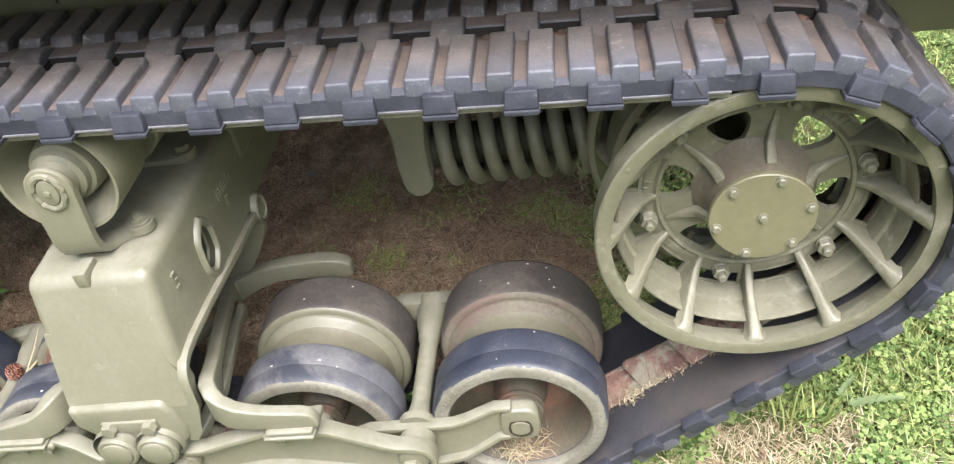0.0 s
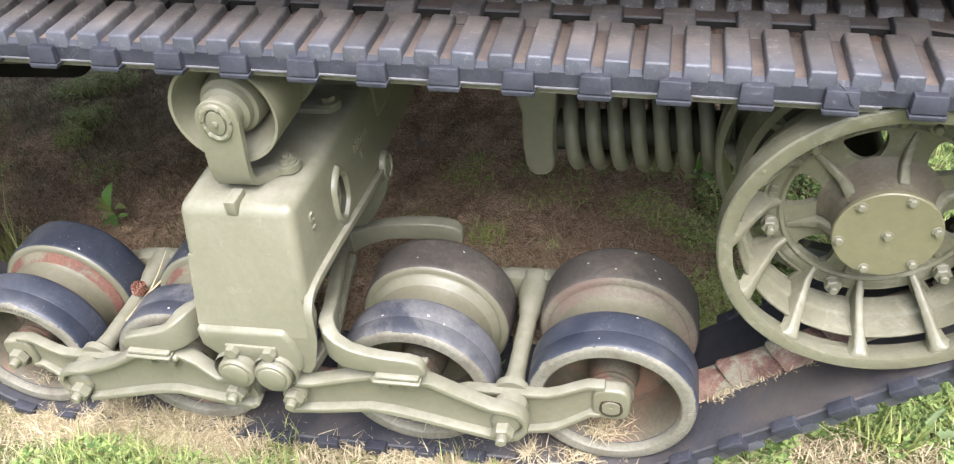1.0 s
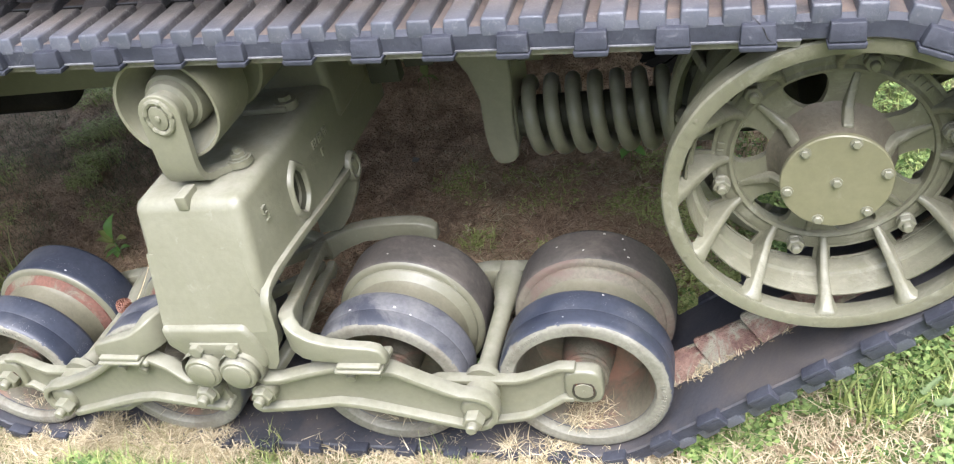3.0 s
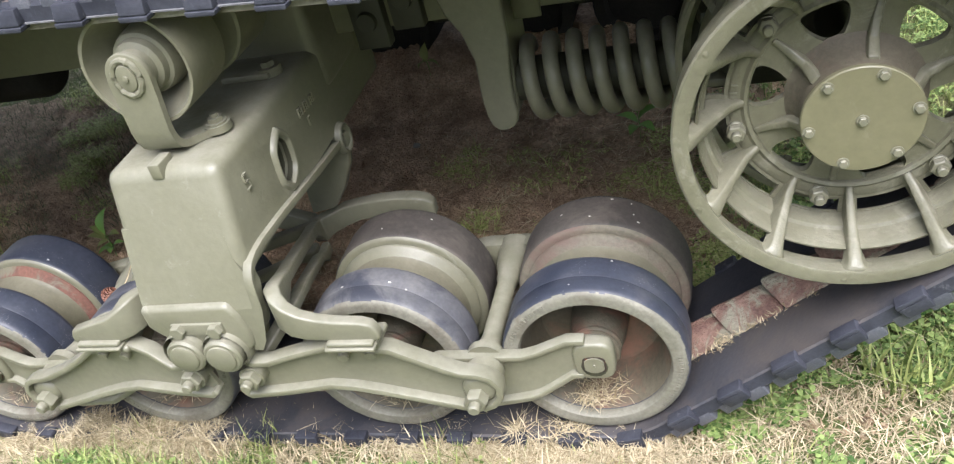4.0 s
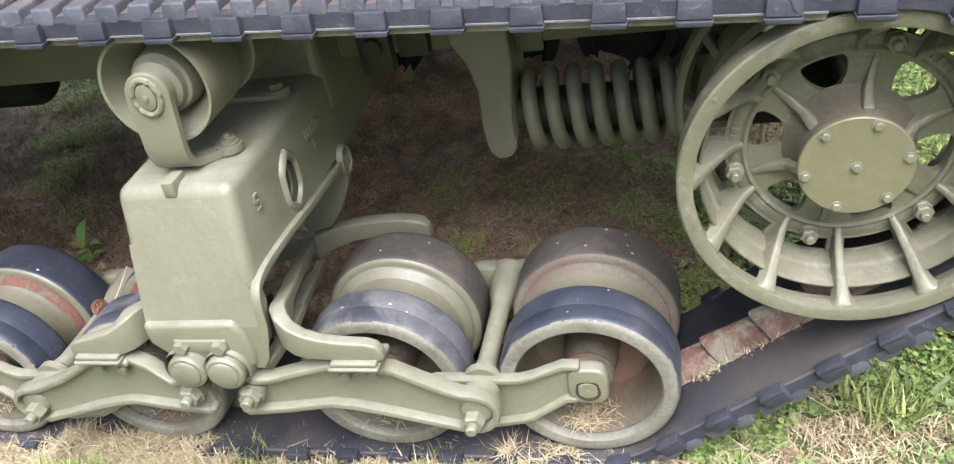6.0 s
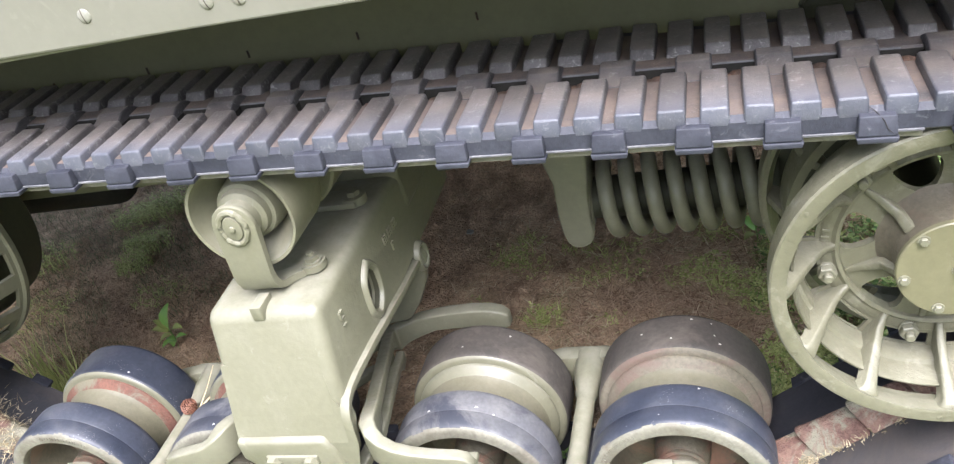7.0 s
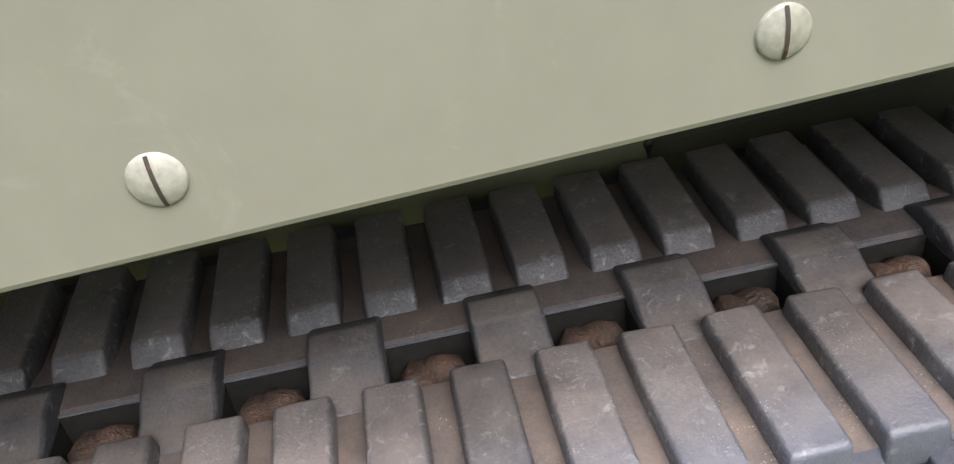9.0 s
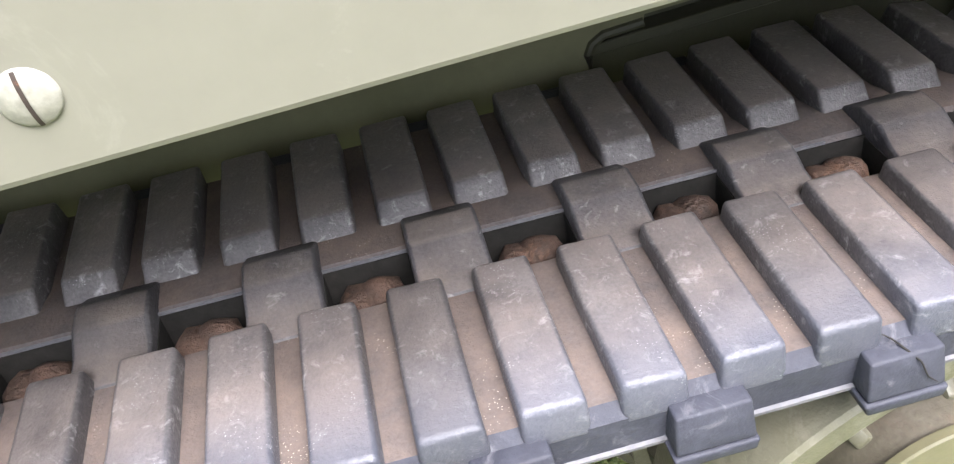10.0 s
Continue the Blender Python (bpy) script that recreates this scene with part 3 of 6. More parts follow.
# foundry marks, too worn to read
bm = bmesh.new()
for base_a in (168, -2, 40):
    for k in range(4):
        a = radians(base_a + 4.2 * k)
        vs = box(bm, -0.0012, 0.0012, 0.1065, 0.110, -0.005, 0.005)
        for v in vs:
            v.co = Matrix.Rotation(-a + math.pi / 2, 4, "Y") @ (v.co + Vector((0, 0, 0.158)))
tagged(part("foundry_mark", bm, OLIVE_CAST, idler), kind="stuff")

# -- drive sprocket --
sx, sz, sr = SPROCKET
NS = 18


def windowed_cone(bm, ra, ya, rb, yb, count, open_part, lo, hi, thick, per=10):
    """A conical band from (ra, ya) to (rb, yb) with windows between the fractions lo and hi of its width."""
    n = count * per
    levels = (0.0, lo, hi, 1.0)
    def at(i, f, off):
        a = 2 * math.pi * (i % n) / n
        r = ra + (rb - ra) * f - off
        return bm.verts.new((r * math.cos(a), ya + (yb - ya) * f, r * math.sin(a)))
    def cut(i):
        return abs((i % per) + 0.5 - per / 2) < open_part * per / 2
    out = [[at(i, f, 0.0) for f in levels] for i in range(n)]
    inn = [[at(i, f, thick) for f in levels] for i in range(n)]
    for i in range(n):
        j = (i + 1) % n
        for k in range(3):
            if k == 1 and cut(i):
                for lv in (1, 2):
                    bm.faces.new((out[i][lv], out[j][lv], inn[j][lv], inn[i][lv]))
                continue
            bm.faces.new((out[i][k], out[j][k], out[j][k + 1], out[i][k + 1]))
            bm.faces.new((inn[i][k], inn[i][k + 1], inn[j][k + 1], inn[j][k]))
        if cut(i) != cut(i - 1):
            bm.faces.new((out[i][1], out[i][2], inn[i][2], inn[i][1]))


def sprocket_half(y0, way):
    """One dished half: a rim, a cone with windows and a collar on the hub."""
    bm = bmesh.new()
    lathe(bm, [(sr - 0.024, y0 + way * 0.001), (sr - 0.004, y0), (sr, y0 + way * 0.004), (sr, y0 + way * 0.016), (sr - 0.006, y0 + way * 0.020), (sr - 0.022, y0 + way * 0.014)], 90)
    windowed_cone(bm, sr - 0.004, y0 + way * 0.012, sr - 0.028, y0 + way * 0.100, NS, 0.62, 0.18, 0.82, 0.009)
    lathe(bm, [(sr - 0.056, y0 + way * 0.097), (sr - 0.028, y0 + way * 0.097), (sr - 0.025, y0 + way * 0.101), (sr - 0.028, y0 + way * 0.108), (sr - 0.056, y0 + way * 0.108)], 90)
    lathe(bm, [(0.078, y0 + way * 0.050), (0.110, y0 + way * 0.070), (0.118, y0 + way * 0.082), (0.112, y0 + way * 0.086), (0.078, y0 + way * 0.075)], 60)
    return bm


sprocket = part("drive_sprocket", sprocket_half(0.002, 1), OLIVE_CAST, vehicle, "toothed drive sprocket with windowed rims", (sx, 0, sz))
part("inner_half", sprocket_half(2 * YC - 0.002, -1), OLIVE_CAST, sprocket)
bm = bmesh.new()
for v in box(bm, -0.014, 0.014, 0, 1, 0, 1):
    v.co = Vector((v.co[0], (0.058 if v.co[2] < 0.5 else 0.062) + 0.030 * v.co[1], 0.090 + (sr - 0.116) * v.co[2]))
bevelled(bm, 0.005, 2)
arm_piece = part("spoke", bm, OLIVE_CAST, sprocket)
for k in range(1, 6):
    twin(arm_piece, Matrix.Rotation(2 * math.pi * k / 6, 4, "Y"))
bm = bmesh.new()
lathe(bm, [(0.0001, 0.03), (0.06, 0.03), (0.07, 0.05), (0.086, 0.060), (0.086, 0.22), (0.0001, 0.22)], 40, closed=False)
part("hub", bm, OLIVE, sprocket)
bm = bmesh.new()
side = [(0.017, 0.205), (0.0165, 0.262), (0.0145, 0.280), (0.0095, 0.291), (0.0, 0.296)]
slab(bm, [(-x, z) for x, z in side] + [(x, z) for x, z in side[::-1][1:]], YC - 0.017, YC + 0.017)
bevelled(bm, 0.005)
for v in bm.verts:      # the tips are drawn thin
    v.co[1] = YC + (v.co[1] - YC) * (1.0 - 0.35 * max(v.co[2] - 0.24, 0) / 0.056)
tooth = part("tooth", bm, TOOTH, sprocket, "rounded sprocket tooth with worn paint")
tooth.matrix_basis = Matrix.Rotation(radians(83), 4, "Y")
for k in range(1, NS):
    twin(tooth, Matrix.Rotation(radians(83) + 2 * math.pi * k / NS, 4, "Y"))
bm = bmesh.new()
lathe(bm, [(0.232, YC - 0.024), (0.236, YC - 0.020), (0.236, YC + 0.020), (0.232, YC + 0.024), (0.150, YC + 0.02), (0.150, YC - 0.02)], 72)
part("tooth_ring", bm, OLIVE_CAST, sprocket)
bm = bmesh.new()
lathe(bm, [(0.0001, 0.292), (0.205, 0.292), (0.222, 0.296), (0.232, 0.306), (0.236, 0.322), (0.236, 0.395), (0.228, 0.405), (0.0001, 0.405)], 64, closed=False)
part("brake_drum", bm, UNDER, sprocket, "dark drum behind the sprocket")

# -- return roller --
rx, rz, rr = ROLLER
bm = bmesh.new()
for y0, way in ((0.006, 1), (2 * YC - 0.006, -1)):
    lathe(bm, [(rr - 0.006, y0 + way * 0.001), (rr - 0.001, y0), (rr, y0 + way * 0.004), (rr, y0 + way * 0.105), (rr - 0.004, y0 + way * 0.109), (0.05, y0 + way * 0.109),
               (0.05, y0 + way * 0.07), (0.06, y0 + way * 0.05), (rr - 0.012, y0 + way * 0.024), (rr - 0.007, y0 + way * 0.006)], 56)
roller = part("return_roller", bm, OLIVE, vehicle, "smooth olive steel return roller", (rx, 0, rz))
bm = bmesh.new()
lathe(bm, [(0.0001, -0.003), (0.030, -0.003), (0.032, 0.012), (0.040, 0.016), (0.042, 0.028), (0.048, 0.030), (0.050, 0.036), (0.054, 0.07), (0.0001, 0.07)], 36, closed=False)
part("hub", bm, OLIVE_CAST, roller)
bm = bmesh.new()
lathe(bm, [(0.028, 0.06), (0.028, 0.22)], 24, closed=False)
part("shaft", bm, UNDER, roller)

# -- bogie bracket: a hollow casting that carries everything --
bm = bmesh.new()


def loft(bm, sections):
    rows = [[bm.verts.new(p) for p in s] for s in sections]
    n = len(rows[0])
    for a, b in zip(rows, rows[1:]):
        for i in range(n):
            bm.faces.new((a[i], a[(i + 1) % n], b[(i + 1) % n], b[i]))
    bm.faces.new(rows[0][::-1])
    bm.faces.new(rows[-1])


def ring(y_top, y_low, x0, x1, z_top, z_low, grow=0.0):
    return [(x0, y_top, z_top), (x1, y_top, z_top), (x1 + grow, y_low, z_low), (x0 - grow, y_low, z_low)]


loft(bm, [ring(-0.040, -0.0865, -0.240, -0.040, 0.648, 0.470, 0.003), ring(0.60, 0.60, -0.26, -0.024, 0.650, 0.50)])
upper = [e for e in bm.edges if max(v.co[2] for v in e.verts) > 0.55]      # its lower edges run on into the plate and flange
bmesh.ops.bevel(bm, geom=upper, offset=0.020, segments=4, profile=0.5, affect="EDGES", clamp_overlap=False)
bracket = part("bogie_bracket", bm, OLIVE_CAST, vehicle, "olive box casting that carries the bogie")
part("upright", brick(-0.262, -0.026, 0.345, 0.60, 0.56, 0.86, 0.02, 3), OLIVE_CAST, bracket)


def side_x(y):
    """The casting's side, which spreads a little inwards."""
    return -0.038 + 0.0145 * (y + 0.1) / 0.7


bm = bmesh.new()   # front plate that runs down from the box to the pivot pins
slab(bm, [(-0.236, 0.560), (-0.060, 0.560), (-0.052, 0.500), (-0.040, 0.476), (-0.034, 0.448), (-0.037, 0.42), (-0.243, 0.42)], -0.0994, -0.070)
for v in bm.verts:
    v.co[1] += 0.261 * (v.co[2] - 0.42)
slab(bm, [(-0.243, 0.42), (-0.037, 0.42), (-0.040, 0.402), (-0.053, 0.362), (-0.066, 0.342), (-0.10, 0.332), (-0.15, 0.325), (-0.205, 0.345), (-0.222, 0.372), (-0.243, 0.392)], -0.0994, -0.070)
part("front_plate", bm, OLIVE_CAST, bracket)
bm = bmesh.new()   # thicker apron round the pivot pins
slab(bm, [(-0.245, 0.432), (-0.245, 0.392), (-0.222, 0.370), (-0.205, 0.343), (-0.165, 0.316), (-0.15, 0.323), (-0.135, 0.316), (-0.085, 0.332), (-0.066, 0.345), (-0.062, 0.372), (-0.070, 0.412), (-0.084, 0.434)], -0.108, -0.03)
bevelled(bm, 0.009, 3, 30, False)
part("apron", bm, OLIVE_CAST, bracket)
bm = bmesh.new()   # raised flange along the lower edge of the side and down the front plate
pts = [(-0.068, -0.098, 0.338), (-0.053, -0.100, 0.360), (-0.041, -0.101, 0.400), (-0.035, -0.0995, 0.425), (-0.034, -0.098, 0.446), (-0.0345, -0.094, 0.463), (-0.0352, -0.086, 0.476), (-0.036, -0.074, 0.485), (-0.036, -0.055, 0.491), (-0.035, -0.025, 0.494), (-0.033, 0.06, 0.491), (-0.030, 0.2, 0.480), (-0.029, 0.29, 0.474), (-0.029, 0.318, 0.472)]
rows = []
for x, y, z in pts:
    inner = -0.006 if y < -0.05 else -0.02
    rows.append([bm.verts.new((x + dx, y, z + dz)) for dx, dz in ((inner, -0.007), (0.009, -0.007), (0.009, 0.006), (inner, 0.006))])
for p, q in zip(rows, rows[1:]):
    for k in range(4):
        bm.faces.new((p[k], p[(k + 1) % 4], q[(k + 1) % 4], q[k]))
bm.faces.new(rows[0][::-1])
bm.faces.new(rows[-1])
bevelled(bm, 0.004, 2, 50)
part("edge_flange", bm, OLIVE_CAST, bracket)
bm = bmesh.new()   # web that hangs below the eyelet
slab(bm, [(-0.14, 0.48), (-0.024, 0.478), (-0.019, 0.458), (-0.034, 0.405), (-0.062, 0.352), (-0.095, 0.31), (-0.15, 0.30)], 0.338, 0.362)
bevelled(bm, 0.005, 2, 30, False)
part("hanging_web", bm, OLIVE_CAST, bracket)


def lip(c, sy, szz, skew, corners=0.0):
    """A hole cut into the side of the casting, with a raised rim round it."""
    n = 48
    def outline(k, off):
        out = []
        for i in range(n):
            a = 2 * math.pi * i / n
            six = math.cos(math.pi / 6) / math.cos((a - math.pi / 2) % (math.pi / 3) - math.pi / 6) * 1.08      # a hexagon standing on a corner
            k2 = k * (1 + corners * (six - 1))
            u, w = math.cos(a) * sy * k2, math.sin(a) * szz * k2
            out.append((c[0] + off, c[1] + u + skew * w, c[2] + w))
        return out
    bm = bmesh.new()
    near, far = [bm.verts.new(p) for p in outline(0.86, 0.03)], [bm.verts.new(p) for p in outline(0.86, -0.12)]
    bm.faces.new(near)
    bm.faces.new(far[::-1])
    for i in range(n):
        bm.faces.new((near[i], far[i], far[(i + 1) % n], near[(i + 1) % n]))
    # the hole's walls get the darkened olive in place of a deep hollow's shade
    cutter = finish("cutter", bm, UNDER)
    cut = bracket.modifiers.new("hole", "BOOLEAN")
    cut.operation, cut.object, cut.solver, cut.material_mode = "DIFFERENCE", cutter, "EXACT", "TRANSFER"
    holed = bpy.data.meshes.new_from_object(bracket.evaluated_get(bpy.context.evaluated_depsgraph_get()))
    bracket.modifiers.remove(cut)
    holed.set_sharp_from_angle(angle=radians(38))
    bracket.data = holed
    bpy.data.objects.remove(cutter)
    bm, rings = bmesh.new(), []
    for k, off in ((1.30, -0.004), (1.25, 0.003), (1.19, 0.0062), (1.10, 0.0080), (0.98, 0.0072), (0.90, 0.0030), (0.865, -0.004), (0.855, -0.014)):
        rings.append([bm.verts.new(p) for p in outline(k, off)])
    for p, q in zip(rings, rings[1:]):
        for i in range(n):
            bm.faces.new((p[i], p[(i + 1) % n], q[(i + 1) % n], q[i]))
    part("opening_lip", bm, OLIVE_CAST, bracket, "raised oval lip round an opening")


lip((side_x(0.130) - 0.001, 0.130, 0.551), 0.0285, 0.044, 0.10, 0.45)
lip((side_x(0.337) + 0.004, 0.337, 0.470), 0.021, 0.025, 0.0)
part("locating_lug", brick(-0.151, -0.130, -0.046, -0.004, 0.632, 0.659, 0.004), OLIVE_CAST, bracket)
bm = bmesh.new()   # foundry marks on the side, worn past reading
def mark(y0, y1, z0, z1):
    x = side_x((y0 + y1) / 2)
    box(bm, x - 0.004, x + 0.0018, y0, y1, z0, z1)
for k in range(6):
    y = 0.222 + 0.0125 * k
    mark(y, y + 0.0026, 0.577, 0.594)
    if k % 2 == 0:
        mark(y + 0.0026, y + 0.0080, 0.591, 0.594)
        mark(y + 0.0066, y + 0.0088, 0.578, 0.593)
    else:
        mark(y + 0.0026, y + 0.0074, 0.577, 0.580)
mark(0.246, 0.2486, 0.549, 0.566)
mark(0.2486, 0.2545, 0.563, 0.566)
mark(0.2486, 0.2530, 0.556, 0.559)
for z in (0.572, 0.585, 0.598):
    mark(0.006, 0.016, z - 0.0015, z + 0.0015)
mark(0.004, 0.007, 0.586, 0.598)
mark(0.016, 0.019, 0.572, 0.585)
tagged(part("foundry_mark", bm, OLIVE_CAST, bracket), kind="stuff")
# lock plate with two bolts over the two pivot pins
part("lock_plate", brick(-0.196, -0.102, -0.113, -0.104, 0.379, 0.402, 0.002), OLIVE, bracket)
bm = bmesh.new()
hexnut(bm, (0, -0.113, 0), 0.013, 0.010)
b1 = part("bolt", bm, OLIVE, bracket, at=(-0.183, 0, 0.391))
twin(b1, Matrix.Translation((-0.115, 0, 0.390)))
bm = bmesh.new()
lathe(bm, [(0.0001, -0.134), (0.022, -0.134), (0.025, -0.132), (0.0255, -0.127), (0.0225, -0.126), (0.0225, -0.129), (0.030, -0.129), (0.0335, -0.125), (0.0335, -0.05), (0.0001, -0.05)], 36, closed=False)
pin = part("pivot_pin", bm, OLIVE_CAST, vehicle, "round capped pivot pin", (-0.116, 0, 0.343))
twin(pin, Matrix.Translation((-0.184, 0, 0.345)))
# strap that holds the roller's shaft
bm = bmesh.new()
slab(bm, [(rx + 0.036 * math.cos(a), rz + 0.036 * math.sin(a)) for a in [2 * math.pi * i / 32 for i in range(32)]], -0.016, -0.004)
bevelled(bm, 0.003)
rows = []
line = [(rx, 0.0358, -0.016, rz), (rx - 0.002, 0.0345, -0.0165, rz - 0.035), (rx - 0.004, 0.0335, -0.017, rz - 0.065), (rx - 0.006, 0.033, -0.0165, rz - 0.088), (rx - 0.007, 0.0325, -0.013, rz - 0.106), (rx - 0.007, 0.032, -0.006, rz - 0.121),
        (rx - 0.007, 0.0315, 0.006, rz - 0.131), (rx - 0.006, 0.031, 0.020, rz - 0.137), (rx - 0.002, 0.033, 0.032, rz - 0.138), (rx + 0.012, 0.030, 0.041, rz - 0.138), (rx + 0.028, 0.022, 0.049, rz - 0.138), (rx + 0.046, 0.020, 0.060, rz - 0.138)]
for i, (x, w, y, z) in enumerate(line):
    a, b = line[max(i - 1, 0)], line[min(i + 1, len(line) - 1)]
    d = Vector((b[2] - a[2], b[3] - a[3])).normalized()
    n = Vector((-d[1], d[0])) * 0.012      # towards the roller
    rows.append([bm.verts.new((x - w, y, z)), bm.verts.new((x + w, y, z)), bm.verts.new((x + w, y + n[0], z + n[1])), bm.verts.new((x - w, y + n[0], z + n[1]))])
for p, q in zip(rows, rows[1:]):
    for i in range(4):
        bm.faces.new((p[i], p[(i + 1) % 4], q[(i + 1) % 4], q[i]))
bm.faces.new(rows[0][::-1])
bm.faces.new(rows[-1])
foot = (rx + 0.052, 0.064, rz - 0.1235)
rod(bm, (foot[0], foot[1], foot[2] - 0.012), foot, 0.022, 28)
st = part("roller_strap", bm, OLIVE, vehicle, "bent olive strap that holds the roller shaft")
bm = bmesh.new()
rod(bm, foot, (foot[0], foot[1], foot[2] + 0.010), 0.013, 6)
rod(bm, (foot[0], foot[1], foot[2] + 0.009), (foot[0], foot[1], foot[2] + 0.016), 0.006, 12)
rod(bm, (foot[0], foot[1], foot[2] - 0.001), (foot[0], foot[1], foot[2] + 0.003), 0.017, 20)
part("bolt", bm, OLIVE, st)
bm = bmesh.new()
slab(bm, [(rx + 0.0155 * math.cos(a), rz + 0.021 * math.sin(a)) for a in [2 * math.pi * i / 24 for i in range(24)]], -0.021, -0.010)
bevelled(bm, 0.002)
lathe(bm, [(0.005, -0.020), (0.005, -0.024), (0.0001, -0.025)], 12, rx, rz, False)
part("shaft_end", bm, OLIVE_CAST, st, "flat-sided shaft end in a welded collar")
bm = bmesh.new()
n = 30
tube(bm, [(rx + 0.021 * math.cos(2 * math.pi * i / n), -0.017 + 0.0006 * math.sin(i * 2.2), rz + 0.027 * math.sin(2 * math.pi * i / n)) for i in range(n + 1)],
     [0.0052 + 0.0007 * math.sin(i * 2.7) for i in range(n + 1)], 8)
part("weld_collar", bm, OLIVE_CAST, st)
# rear strap on the inner end of the roller shaft
bm = bmesh.new()
box(bm, rx - 0.03, rx + 0.065, 0.235, 0.29, 0.649, 0.662)
bevelled(bm, 0.005)
rod(bm, (rx + 0.055, 0.262, 0.646), (rx + 0.055, 0.262, 0.665), 0.022, 24)
rod(bm, (rx + 0.055, 0.262, 0.660), (rx + 0.055, 0.262, 0.674), 0.013, 6)
part("inner_strap_foot", bm, OLIVE, vehicle)


# -- levers of the bogie --
def sheared(bm, x_from, x_to, dy):
    """Moves a piece inwards along y, in step with x."""
    for v in bm.verts:
        f = (v.co[0] - x_from) / (x_to - x_from)
        v.co[1] += dy * min(max(f, 0), 1.2)
    return bm


def lever(side):
    """The I-section lever in front, from its pivot pin to the rocking beam. side: 1 towards the rear, -1 mirrored."""
    def X(x):
        return x if side > 0 else left(x)
    def S(bm):
        return sheared(bm, X(-0.10), X(0.268), 0.034)
    bm = bmesh.new()
    if side > 0:
        top = [(-0.108, 0.320), (-0.085, 0.306), (-0.060, 0.305), (-0.009, 0.317), (0.035, 0.325), (0.05, 0.328), (0.148, 0.310), (0.165, 0.298), (0.192, 0.280), (0.226, 0.258), (0.25, 0.245), (0.274, 0.240), (0.294, 0.230), (0.306, 0.210), (0.303, 0.188), (0.290, 0.172), (0.270, 0.165)]
    else:
        top = [(-0.108, 0.320), (-0.085, 0.302), (-0.062, 0.298), (-0.029, 0.330), (0.0, 0.345), (0.095, 0.327), (0.13, 0.303), (0.172, 0.278), (0.226, 0.253), (0.25, 0.244), (0.274, 0.240), (0.294, 0.230), (0.306, 0.210), (0.303, 0.188), (0.290, 0.172), (0.270, 0.165)]
    low = [(-0.125, 0.245), (-0.115, 0.236), (-0.049, 0.238), (0.031, 0.244), (0.07, 0.236), (0.112, 0.222), (0.167, 0.201), (0.228, 0.178), (0.255, 0.168)]
    p0, lift = (0.050, 0.0) if side > 0 else (-0.002, 0.014)
    slab(bm, [(X(x), z) for x, z in top + low[::-1]], -0.093, -0.085)
    web = part("lever", S(bm), OLIVE, vehicle, "I-section olive bogie lever")
    for line in (top, low):
        bm = bmesh.new()
        ribbon(bm, [(X(x), z) for x, z in line], -0.110, -0.080, 0.012)
        bevelled(bm, 0.0035, 2, 40)
        part("flange", S(bm), OLIVE, web)
    bm = bmesh.new()
    lathe(bm, [(0.0001, -0.103), (0.020, -0.103), (0.026, -0.100), (0.030, -0.094), (0.032, -0.055), (0.0001, -0.055)], 32, X(0.272), 0.203, False)
    part("boss", S(bm), OLIVE_CAST, web)
    bm = bmesh.new()
    hexnut(bm, (X(0.266), -0.101, 0.192), 0.0195, 0.022, 0.014)
    part("nut", S(bm), OLIVE, web)
    bm = bmesh.new()
    lathe(bm, [(0.039, -0.118), (0.040, -0.112), (0.040, -0.06), (0.030, -0.06)], 36, X(-0.116), 0.343, False)
    part("eye", bm, OLIVE_CAST, web)
    bm = bmesh.new()
    hexnut(bm, (X(-0.097), -0.108, 0.279), 0.019, 0.016, 0.013)
    lathe(bm, [(0.022, -0.07), (0.022, -0.110), (0.0001, -0.110)], 24, X(-0.097), 0.279, False)
    part("nut", bm, OLIVE, web)
    bm = bmesh.new()   # rubbing pad with its bolts
    a, b = sorted((X(p0), X(p0 + 0.091)))
    box(bm, a, b, -0.117, -0.062, 0.323 + lift, 0.336 + lift)
    bevelled(bm, 0.0055, 3)
    pad = part("pad", S(bm), OLIVE_CAST, web)
    for u in (0.25, 0.75):
        bm = bmesh.new()
        rod(bm, (a + (b - a) * u, -0.112, 0.307 + lift), (a + (b - a) * u, -0.100, 0.310 + lift), 0.009, 10)
        part("rivet", S(bm), OLIVE, web)
    return web


lever(1)
lever(-1)


